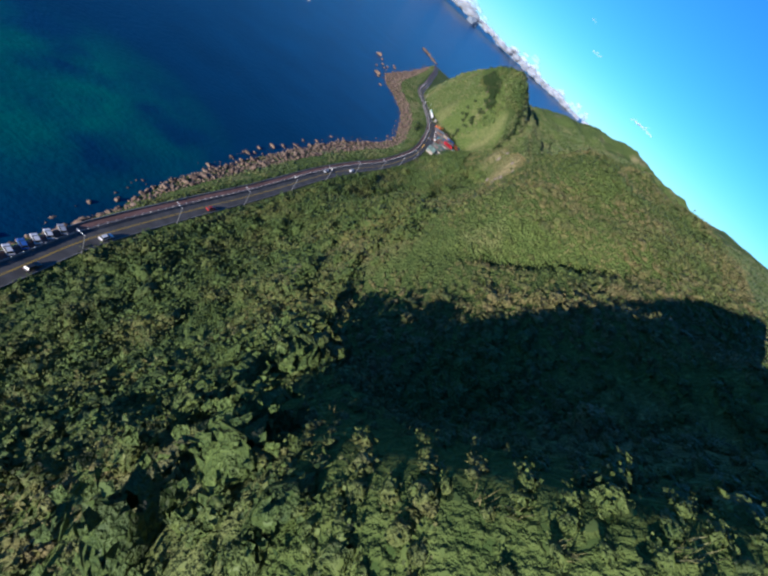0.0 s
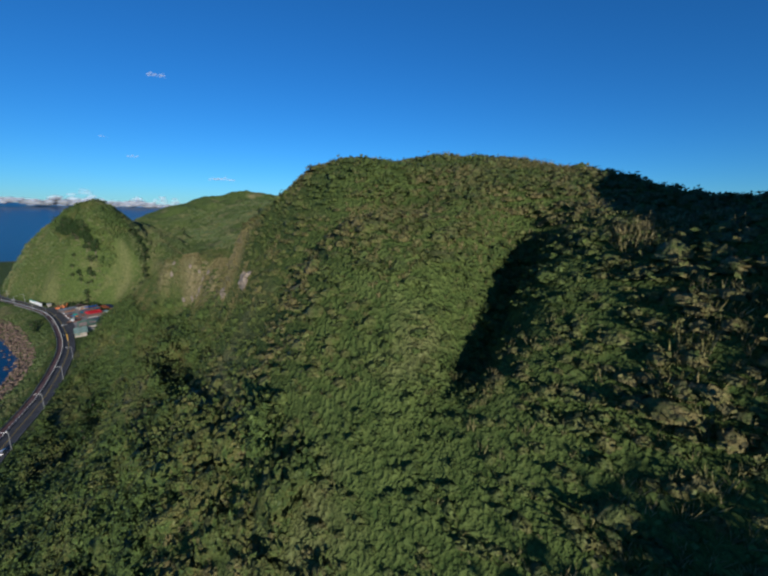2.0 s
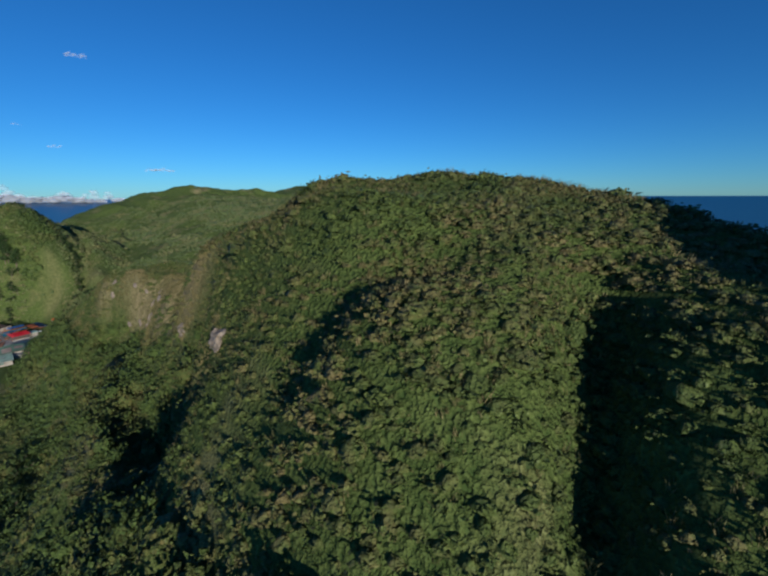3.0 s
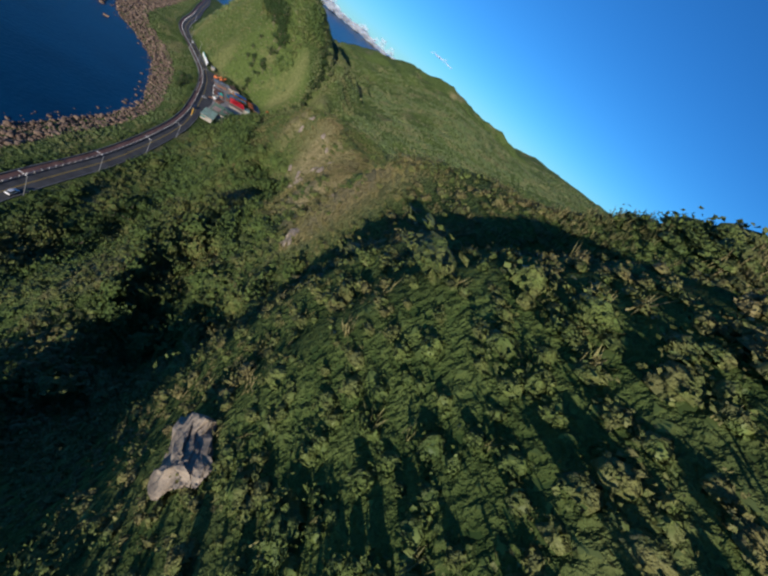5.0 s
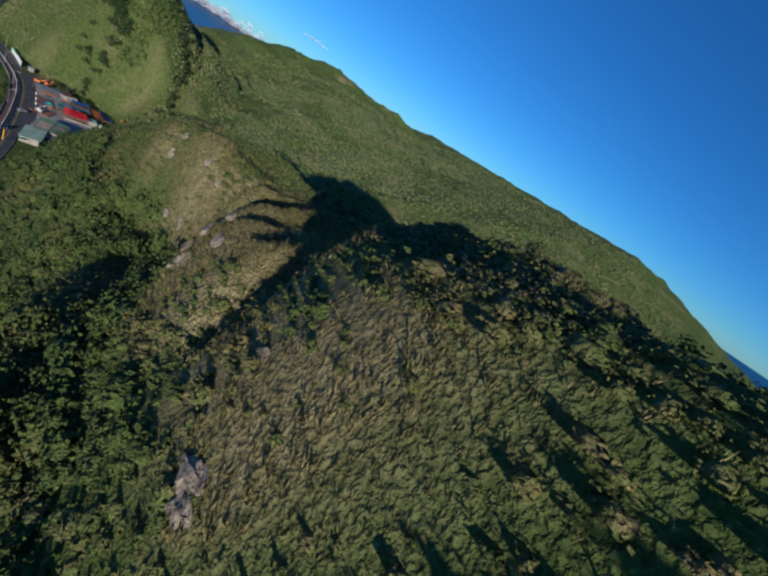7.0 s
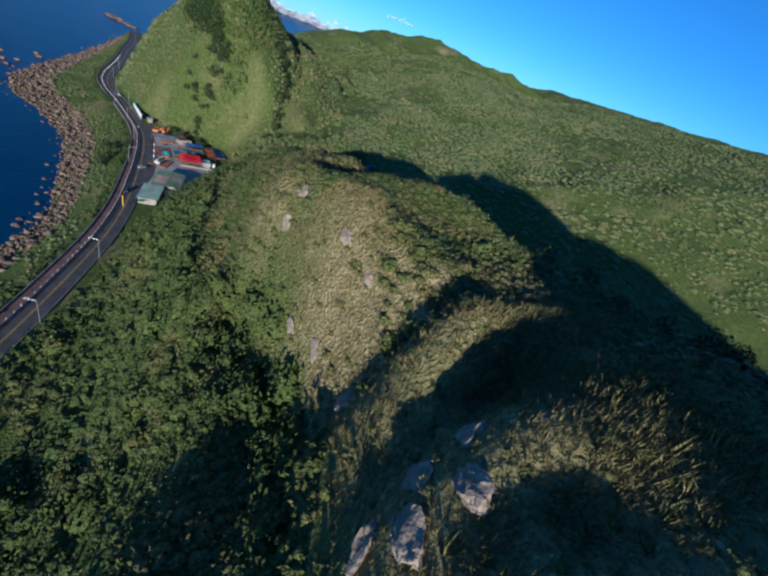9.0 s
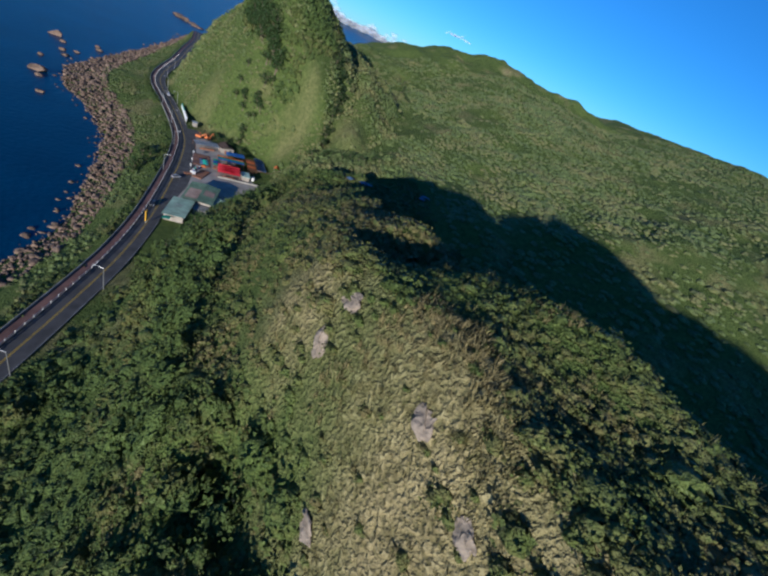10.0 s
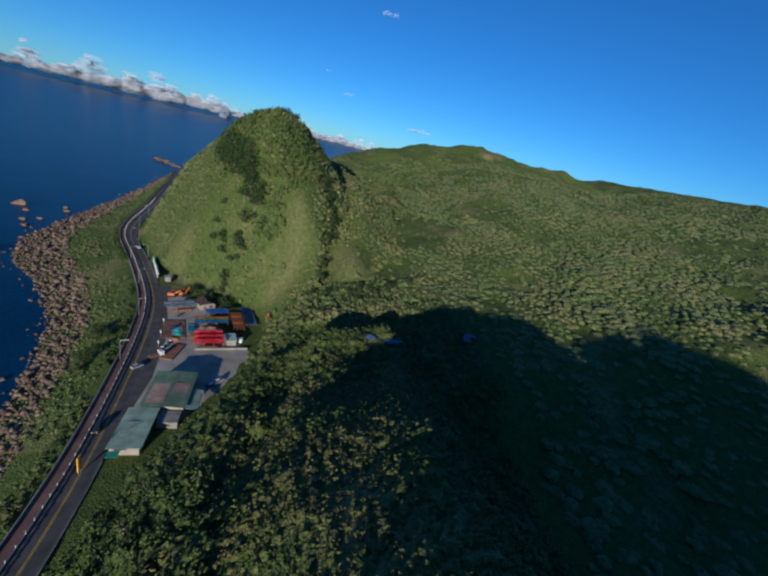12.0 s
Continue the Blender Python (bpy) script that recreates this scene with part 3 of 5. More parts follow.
for x, y, rx, ry in ((-5, 537, 11, 15), (29, 531, 13, 17), (-66, 572, 9, 20), (56, 525, 14, 18)):
    lobes = np.minimum(lobes, np.hypot((p[:, 0] - x) / rx, (p[:, 1] - y) / ry) + 0.25 * rough(p[:, 0], p[:, 1], 7, 43))
share = np.where(lobes < 0.95, 0.1, 0.96) * np.where(rough(p[:, 0], p[:, 1], 24, 44) > -0.55, 1, 0.55)
keep = (side_of(ROAD_LINE, p[:, 0], p[:, 1]) > 9) & (p[:, 2] > 11) & ~yard(p) & (RNG.uniform(size=len(p)) < share) & ((p[:, 1] > 476) | (p[:, 0] > crest_x(p[:, 1]) + 40))
keep &= ~((p[:, 0] > -16) & (p[:, 0] < -2) & (np.abs(p[:, 1] - 515) < 2.2))
p = p[keep]
size = (0.8 + RNG.gamma(1.8, 0.45, len(p))) * (1 + 0.4 * rough(p[:, 0], p[:, 1], 16, 47))
strew("hill_scrub", p, np.minimum(size, 3.4), BUSH_MID, M_FAR, "dense green scrub round the far hill's gullies", "scrub")

# the wood that covers the headland between its two gullies
p = spots(-62, 26, 538, 640, 2.5)
west = np.interp(p[:, 1], [540, 555, 578, 606, 640], [-20, -25, -42, -53, -60])
east = np.interp(p[:, 1], [540, 560, 575, 600, 640], [-16, 4, 12, 10, 14])
keep = (p[:, 0] > west - 3) & (p[:, 0] < east + 5 * rough(p[:, 0], p[:, 1], 12, 71)) & (p[:, 2] > 46) & (rough(p[:, 0], p[:, 1], 15, 72) > -0.45)
p = p[keep]
strew("hill_wood", p, RNG.uniform(1.3, 3.4, len(p)) * (1 + 0.4 * rough(p[:, 0], p[:, 1], 14, 73)), BUSH_WOOD, M_WOOD_LEAF, "close-set green tree crowns on the headland", "wood")

# bushes on the bank between path and shore
p = spots(-230, -50, -40, 940, 2.6)
rd, sd = side_of(ROAD_LINE, p[:, 0], p[:, 1]), side_of(SHORE_LINE, p[:, 0], p[:, 1])
t = sd / np.maximum(sd - rd - 9.5, 1)
keep = (rd < -10) & (sd > 9) & (t > 0.42) & (rough(p[:, 0], p[:, 1], 16, 45) > -0.35)
p = p[keep]
strew("bank_scrub", p, RNG.uniform(0.8, 1.9, len(p)) * (1 + 0.4 * rough(p[:, 0], p[:, 1], 14, 46)), BUSH, M_FAR, "low green bushes on the bank above the shore", "scrub")
p = spots(-140, -50, 40, 640, 1.7)
rd = side_of(ROAD_LINE, p[:, 0], p[:, 1])
p = p[(rd < -7.4) & (rd > -11) & (side_of(SHORE_LINE, p[:, 0], p[:, 1]) > 6) & (rough(p[:, 0], p[:, 1], 22, 48) > -0.25)]
strew("hedge", p, RNG.uniform(1.2, 2.2, len(p)) * (1 + 0.35 * rough(p[:, 0], p[:, 1], 18, 49)), BUSH, M_WOOD_LEAF, "dense green hedge between the seaside path and the shore", "hedge")


# ---------------------------------------------------------------- dry grass
def tuft(seed, blades=11):
    g = np.random.default_rng(seed)
    out = []
    for _ in range(blades):
        a, lean, tall = g.uniform(0, 6.283), g.uniform(0.15, 0.75), g.uniform(0.7, 1.5)
        foot = np.array([g.normal() * 0.2, g.normal() * 0.2, -0.1])
        tip = foot + np.array([math.cos(a) * lean, math.sin(a) * lean, tall])
        side = np.array([-math.sin(a), math.cos(a), 0]) * 0.04
        mid = (foot + tip) / 2 + np.array([0, 0, 0.15])
        out.append([foot - side, foot + side, mid + side * 0.9, tip])
    out = np.array(out).reshape(-1, 3)
    return out, np.arange(len(out)).reshape(-1, 4)


p = spots(-20, 80, 60, 350, 0.62)
share = slope_share(p[:, 0], p[:, 1])
dry = (dry_side(p[:, 0], p[:, 1]) > 0) & (share < dry_top(p[:, 1]) + 0.02) & (p[:, 1] < 318 + 8 * rough(p[:, 0], p[:, 1], 10, 55)) & (p[:, 1] > 188 + 9 * rough(p[:, 0], p[:, 1], 9, 58)) & (rough(p[:, 0], p[:, 1], 14, 31) > -0.55)
some = (share > 0.5) & (share < 1.0) & (rough(p[:, 0], p[:, 1], 9, 52) > 0.5)
p = p[(dry & (RNG.uniform(size=len(p)) < 0.9)) | (some & (RNG.uniform(size=len(p)) < 0.5))]
strew("dry_grass", p, RNG.uniform(0.5, 0.9, len(p)) * (1.0 + 0.5 * rough(p[:, 0], p[:, 1], 5, 54)), [tuft(s) for s in range(8)], M_GRASS, "tall straw-coloured grass on the ribs of the hill", "grass", False)


p = spots(-40, 100, -30, 420, 1.9)
keep = upper(p) & ~dry_part(p) & (RNG.uniform(size=len(p)) < 0.42 + 0.4 * rough(p[:, 0], p[:, 1], 10, 53))
p = p[keep]
q = spots(0, 33, 138, 168, 0.9)
p = np.concatenate([p, q[rough(q[:, 0], q[:, 1], 5, 57) > 0.4]])
strew("reed_grass", p, RNG.uniform(0.5, 0.9, len(p)), [tuft(s + 20, 12) for s in range(6)], M_REED, "long-bladed green and straw grass standing out of the scrub", "grass", False)


# ---------------------------------------------------------------- rocks
def rock_mesh(seed, cuts=1, flat=0.75, edge=0.28):
    """An angular, uneven boulder about 1 m in radius."""
    bm = bmesh.new()
    bmesh.ops.create_icosphere(bm, subdivisions=cuts, radius=1.0)
    g = random.Random(seed)
    push = [(Vector((g.gauss(0, 1), g.gauss(0, 1), g.gauss(0, 1))).normalized(), g.uniform(0.45, 0.8)) for _ in range(7)]
    for v in bm.verts:
        for d, lim in push:
            over = v.co.dot(d) - lim
            if over > 0:
                v.co -= d * over
        v.co *= 1 + g.uniform(-edge, edge) * 0.5
        v.co.z *= flat
    bm.normal_update()
    return bm


def rock_template(seed, cuts):
    bm = rock_mesh(seed, cuts)
    bm.verts.ensure_lookup_table()
    v = np.array([w.co[:] for w in bm.verts])
    f = np.array([[w.index for w in q.verts] for q in bm.faces])
    bm.free()
    return v, f


def strew_rocks(name, places, radius, cuts, mat, label):
    vs, fs, n = [], [], 0
    tpl = [rock_template(s + 100 * cuts, cuts) for s in range(9)]
    for q, r in zip(places, radius):
        v, f = tpl[RNG.integers(0, 9)]
        a, lean = RNG.uniform(0, 6.283), RNG.normal(size=3) * 0.25
        m = np.array(Euler((lean[0], lean[1], a)).to_matrix())
        vs.append(v @ m.T * r * RNG.uniform(0.75, 1.25, 3) + q)
        fs.append(f + n)
        n += len(v)
    return tagged(mesh_from(name, np.concatenate(vs), np.concatenate(fs), mat), label, "rocks", kind="stuff")


p = spots(-240, -60, 40, 940, 1.4)
rd, sd = side_of(ROAD_LINE, p[:, 0], p[:, 1]), side_of(SHORE_LINE, p[:, 0], p[:, 1])
t = sd / np.maximum(sd - rd - 9.5, 1)
keep = (rd < -10) & (((sd > -1) & (t < 0.5)) | ((sd > -7) & (sd <= -1) & (RNG.uniform(size=len(p)) < 0.16))) & (p[:, 1] > 70)
p = p[keep]
p[:, 2] = np.maximum(p[:, 2], -0.4)
r = RNG.gamma(2.2, 0.24, len(p)) + 0.32
big = r > 1.3
strew_rocks("shingle", p[~big], r[~big], 1, M_BOULDER, "brown and grey shore boulders lying close together")
strew_rocks("boulders", p[big], np.minimum(r[big], 2.4), 2, M_BOULDER, "large brown boulders along the waterline")


def solid(name, bm, mat, parent=None, label=""):
    me = bpy.data.meshes.new(name)
    bm.to_mesh(me)
    bm.free()
    me.materials.append(mat)
    ob = new(name, me)
    if parent:
        ob.parent = parent
    if label:
        ob["label"] = label
    return ob


def sea_rock(x, y, r, seed, tall=0.6):
    ob = solid("sea_rock", rock_mesh(seed, 3, tall, 0.2), M_BOULDER)
    ob.matrix_world = Matrix.Translation((x, y, 0.15 * r)) @ Matrix.Diagonal((r * 1.2, r * 0.9, r, 1))
    return tagged(ob, "brown rock standing in the sea off the shore", "rock", "rocks in the sea")


for k, (x, y, r) in enumerate([(-216, 690, 5.0), (-204, 676, 2.2), (-172, 585, 4.6), (-184, 640, 2.6), (-186, 660, 2.2), (-192, 652, 2.4),
                               (-190, 700, 2.2), (-184, 690, 2.4), (-166, 575, 2.2), (-150, 548, 2.4), (-190, 620, 2.0), (-103, 215, 1.8),
                               (-104, 228, 1.5), (-102, 182, 1.7), (-101, 250, 1.5), (-99, 262, 1.6), (-97, 290, 1.5), (-103, 240, 1.9)]):
    sea_rock(x, y, r, 300 + k)
for k in range(11):
    sea_rock(-210 - 5.2 * k + random.uniform(-3, 3), 1065 + 5.0 * k + random.uniform(-5, 5), random.uniform(3.5, 7.5), 330 + k, 0.5)


def outcrop(x, y, r, seed):
    """A weathered slab of the cliff: a few angular blocks in one mesh."""
    g = random.Random(seed)
    whole = rock_mesh(seed * 7, 4, g.uniform(0.75, 1.0), 0.04)
    for v in whole.verts:
        n1 = noise.noise_vector(v.co * 1.1 + Vector((seed, 0, 0)))
        v.co += n1 * 0.45 + noise.noise_vector(v.co * 2.6) * 0.2 + noise.noise_vector(v.co * 6.0) * 0.07
        v.co = Vector((v.co.x * 1.5, v.co.y * 1.0, v.co.z * 0.5)) * r
    ob = solid("rock_outcrop", whole, M_CLIFF)
    e = 3.0
    hx = height(np.array([x - e, x + e, x, x]), np.array([y, y, y - e, y + e]))
    up = Vector((-(hx[1] - hx[0]) / (2 * e), -(hx[3] - hx[2]) / (2 * e), 1)).normalized()
    base = Vector((x, y, float(height(np.array([x]), np.array([y]))[0]))) + up * 0.12 * r
    ob.matrix_world = Matrix.Translation(base) @ up.to_track_quat("Z", "Y").to_matrix().to_4x4() @ Matrix.Rotation(g.uniform(0, 6.28), 4, "Z")
    return tagged(ob, "pale weathered rock face breaking through the scrub", "rock", "bare rocks of the hill")


for k, (x, y, r) in enumerate([(17.7, 254, 1.5), (21.2, 274, 1.6), (20.9, 256, 1.3), (13, 307, 1.4), (14.7, 308.5, 1.2), (20.6, 294, 1.2), (27.5, 275, 1.0),
                               (7.6, 147, 2.0), (15.9, 245, 1.8), (18.9, 240, 1.5), (14.7, 199.5, 1.6), (14.2, 197.6, 1.2), (13.2, 166, 1.3), (15.4, 248, 1.8),
                               (18.1, 206, 1.0), (15.7, 293.5, 1.2), (18.8, 286, 1.2), (23.3, 286.7, 0.9), (24, 257, 1.2), (19, 252, 1.6), (22, 253, 1.3)]):
    outcrop(float(x), float(y), r, 500 + k)


# ---------------------------------------------------------------- trees
def tree(x, y, r, template=[]):
    z = float(height(np.array([x]), np.array([y]))[0])
    if not template:
        base = new("tree")
        trunk = bmesh.new()
        for k in range(6):
            a = k * 2.4
            top = Vector((math.cos(a) * 0.45, math.sin(a) * 0.45, 0.9 + 0.1 * (k % 3))) if k else Vector((0, 0, 0.7))
            foot = Vector((0, 0, 0.45)) if k else Vector((0, 0, -0.3))
            d = top - foot
            m = Matrix.Translation((foot + top) / 2) @ d.to_track_quat("Z", "Y").to_matrix().to_4x4()
            bmesh.ops.create_cone(trunk, segments=6, radius1=0.09 if k == 0 else 0.05, radius2=0.05 if k == 0 else 0.015, depth=d.length, matrix=m)
        solid("trunk", trunk, M_BARK, base, "grey-brown trunk with limbs")
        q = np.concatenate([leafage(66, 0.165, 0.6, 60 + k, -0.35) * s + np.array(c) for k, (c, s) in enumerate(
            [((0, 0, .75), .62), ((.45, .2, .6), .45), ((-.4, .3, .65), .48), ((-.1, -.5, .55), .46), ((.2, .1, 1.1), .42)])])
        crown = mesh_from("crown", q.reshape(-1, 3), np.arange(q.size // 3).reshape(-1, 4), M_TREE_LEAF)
        crown.parent = base
        crown["label"] = "uneven dark green crown"
        tagged(base, "broad dark green tree standing among the scrub", "tree", "trees of the hills")
        template.append(base)
        base.matrix_basis = Matrix.Translation((x, y, z)) @ Matrix.Diagonal((r, r, r, 1))
        return base
    ob = copy_thing(template[0], Matrix.Translation((x, y, z)) @ pose(0, 0, 0, 0, 0, random.uniform(0, 360)))
    s = r
    ob.scale = (s, s, s * random.uniform(0.85, 1.15))
    return ob


M_BARK = plain("bark", (0.16, 0.12, 0.09), 0.9, vary=0.3, scale=6)
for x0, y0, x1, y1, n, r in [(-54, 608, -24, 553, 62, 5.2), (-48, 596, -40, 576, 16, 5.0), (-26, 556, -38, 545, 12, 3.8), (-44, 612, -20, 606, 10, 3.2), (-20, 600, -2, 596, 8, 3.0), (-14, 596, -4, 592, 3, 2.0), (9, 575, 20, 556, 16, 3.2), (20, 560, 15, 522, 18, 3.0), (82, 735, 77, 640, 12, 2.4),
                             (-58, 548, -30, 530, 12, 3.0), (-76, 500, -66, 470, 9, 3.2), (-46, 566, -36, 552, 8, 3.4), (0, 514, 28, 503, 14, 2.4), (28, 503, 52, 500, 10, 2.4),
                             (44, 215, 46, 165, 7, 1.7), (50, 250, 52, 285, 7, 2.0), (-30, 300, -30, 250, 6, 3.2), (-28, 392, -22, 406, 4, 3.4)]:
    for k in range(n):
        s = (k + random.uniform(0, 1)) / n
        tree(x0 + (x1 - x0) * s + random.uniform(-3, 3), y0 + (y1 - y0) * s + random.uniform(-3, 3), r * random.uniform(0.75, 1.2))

# ---------------------------------------------------------------- road furniture
tagged(ribbon("trim", ROAD_LINE, -0.30, -0.16, ROAD_Z + 0.008, M_YELLOW), "yellow centre line of the road", "road marking", kind="structure")
tagged(ribbon("trim", ROAD_LINE, 0.02, 0.16, ROAD_Z + 0.008, M_YELLOW), "yellow centre line of the road", "road marking", kind="structure")
tagged(ribbon("trim", ROAD_LINE, 2.95, 3.05, ROAD_Z + 0.008, M_LINE), "worn white edge line of the road", "road marking", kind="structure")
tagged(ribbon("trim", ROAD_LINE, -3.05, -2.95, ROAD_Z + 0.008, M_LINE), "worn white edge line of the road", "road marking", kind="structure")


def block(bm, sx, sy, sz, x=0, y=0, z=0, turn=0.0, bevel=0.0):
    """Adds a box that stands at z."""
    m = Matrix.Translation((x, y, z + sz / 2)) @ Matrix.Rotation(turn, 4, "Z") @ Matrix.Diagonal((sx, sy, sz, 1))
    made = bmesh.ops.create_cube(bm, size=1, matrix=m)["verts"]
    if bevel:
        edges = list({e for v in made for e in v.link_edges})
        bmesh.ops.bevel(bm, geom=edges, offset=bevel, segments=2, affect="EDGES")
    return bm


def box(sx, sy, sz, x=0, y=0, z=0, turn=0.0, bevel=0.03):
    return block(bmesh.new(), sx, sy, sz, x, y, z, turn, bevel)


def along(line, gap, offset, start=0.0):
    """Places and headings every gap metres along a line, beside it."""
    d = np.diff(line, axis=0)
    run = np.concatenate([[0], np.cumsum(np.linalg.norm(d, axis=1))])
    out = []
    for s in np.arange(start, run[-1], gap):
        x, y = np.interp(s, run, line[:, 0]), np.interp(s, run, line[:, 1])
        k = min(np.searchsorted(run, s, side="right") - 1, len(d) - 1)
        h = d[k] / np.linalg.norm(d[k])
        out.append((x + h[1] * offset, y - h[0] * offset, math.atan2(h[1], h[0])))
    return out


def wall_along(name, line, offset, thick, z0, z1, mat, label):
    """A low wall that follows a line."""
    line = np.asarray(line)
    d = np.gradient(line, axis=0)
    d /= np.linalg.norm(d, axis=1)[:, None]
    nrm = np.stack([d[:, 1], -d[:, 0]], 1)
    a, b = line + nrm * (offset - thick / 2), line + nrm * (offset + thick / 2)
    n = len(line)
    v = np.concatenate([np.c_[q, np.full(n, z)] for q, z in ((a, z0), (a, z1), (b, z1), (b, z0))])
    i = np.arange(n - 1)
    f = np.concatenate([np.stack([i + k * n, i + 1 + k * n, i + 1 + (k + 1) * n, i + (k + 1) * n], 1) for k in range(3)])
    return tagged(mesh_from(name, v, f, mat), label, "wall", kind="structure")


wall_along("kerb", ROAD_LINE, -3.45, 0.18, ROAD_Z - 0.2, ROAD_Z + 0.28, M_CONCRETE, "low concrete kerb between road and path")
for stretch in (ROAD_LINE[ROAD_LINE[:, 1] < 428], ROAD_LINE[ROAD_LINE[:, 1] > 548]):
    wall_along("kerb", stretch, 3.45, 0.16, ROAD_Z - 0.2, ROAD_Z + 0.2, M_CONCRETE, "concrete kerb at the hill side of the road")
wall_along("wall_shore", ROAD_LINE, -6.5, 0.28, ROAD_Z - 2.0, ROAD_Z + 0.55, M_CONCRETE, "weathered concrete parapet above the shore bank")

rail = tagged(new("guard_rail"), "row of white and dark posts with a rail beside the road", "guard rail")
M_STEEL = plain("galvanised_steel", (0.45, 0.46, 0.47), 0.45, 0.8, 0.15, 3)
post_me = None
for x, y, a in along(ROAD_LINE, 3.2, -3.45, 150):
    if y > 760:
        break
    if post_me is None:
        post_me = bpy.data.meshes.new("post")
        bm = box(0.22, 0.22, 0.75, bevel=0.04)
        bm.to_mesh(post_me)
        bm.free()
        post_me.materials.append(M_WHITE)
    ob = new("post", post_me)
    ob.parent = rail
    ob.location = (x, y, ROAD_Z + 0.26)
    ob.rotation_euler = (0, 0, a)
wall_along("rail_beam", ROAD_LINE[36:190], -3.45, 0.07, ROAD_Z + 0.62, ROAD_Z + 0.86, M_STEEL, "").parent = rail
for key in ("kind", "category"):
    for ob in rail.children:
        if key in ob:
            del ob[key]


M_LENS = plain("lamp_glass", (0.2, 0.2, 0.19), 0.15, vary=0.05)


def street_lamp(x, y, a, template=[]):
    m = pose(x, y, ROAD_Z, 0, 0, math.degrees(a))
    if template:
        return copy_thing(template[0], m)
    lamp = tagged(new("street_lamp"), "tall galvanised street lamp with an arm over the road", "street lamp", "street lamps along the road")
    bm = bmesh.new()
    bmesh.ops.create_cone(bm, segments=10, radius1=0.13, radius2=0.08, depth=8.0, matrix=Matrix.Translation((0, 0, 4.0)))
    solid("pole", bm, M_STEEL, lamp)
    bm = bmesh.new()
    bmesh.ops.create_cone(bm, segments=8, radius1=0.07, radius2=0.05, depth=2.4, matrix=Matrix.Translation((0, 1.15, 8.2)) @ Matrix.Rotation(radians(-80), 4, "X"))
    solid("arm", bm, M_STEEL, lamp)
    head = solid("lamp_head", box(0.36, 0.85, 0.16, 0, 2.5, 8.32, bevel=0.05), M_WHITE, lamp, "pale flat lamp head")
    solid("lens", box(0.26, 0.6, 0.05, 0, 2.55, 8.28, bevel=0.02), M_LENS, head, "smoky lamp glass")
    solid("base_plate", box(0.45, 0.45, 0.08), M_CONCRETE, lamp)
    template.append(lamp)
    lamp.matrix_basis = m
    return lamp


for x, y, a in along(ROAD_LINE, 36.0, 4.0, 110):
    if y < 415 or (y > 560 and y < 700):
        street_lamp(x, y, a)
for x, y, a in along(ROAD_LINE, 38.0, -5.4, 640):
    if y < 600:
        street_lamp(x, y, a + math.pi)


# ---------------------------------------------------------------- vehicles
def paint(name, color):
    m, n, l, b = material(name)
    b.inputs["Base Color"].default_value = (*color, 1)
    b.inputs["Roughness"].default_value = 0.3
    b.inputs["Coat Weight"].default_value = 0.6
    return m


M_GLASS = paint("dark_glass", (0.012, 0.014, 0.016))
M_TYRE = plain("tyre_rubber", (0.025, 0.025, 0.025), 0.9)
PAINTS = {"white": paint("white_car", (0.72, 0.72, 0.72)), "silver": paint("silver_car", (0.42, 0.43, 0.45)), "blue": paint("blue_car", (0.05, 0.14, 0.42)),
          "dark grey": paint("dark_car", (0.03, 0.033, 0.036)), "red": paint("red_car", (0.4, 0.03, 0.02))}


M_RED_LAMP = plain("red_lamp", (0.3, 0.02, 0.015), 0.3, vary=0.05)


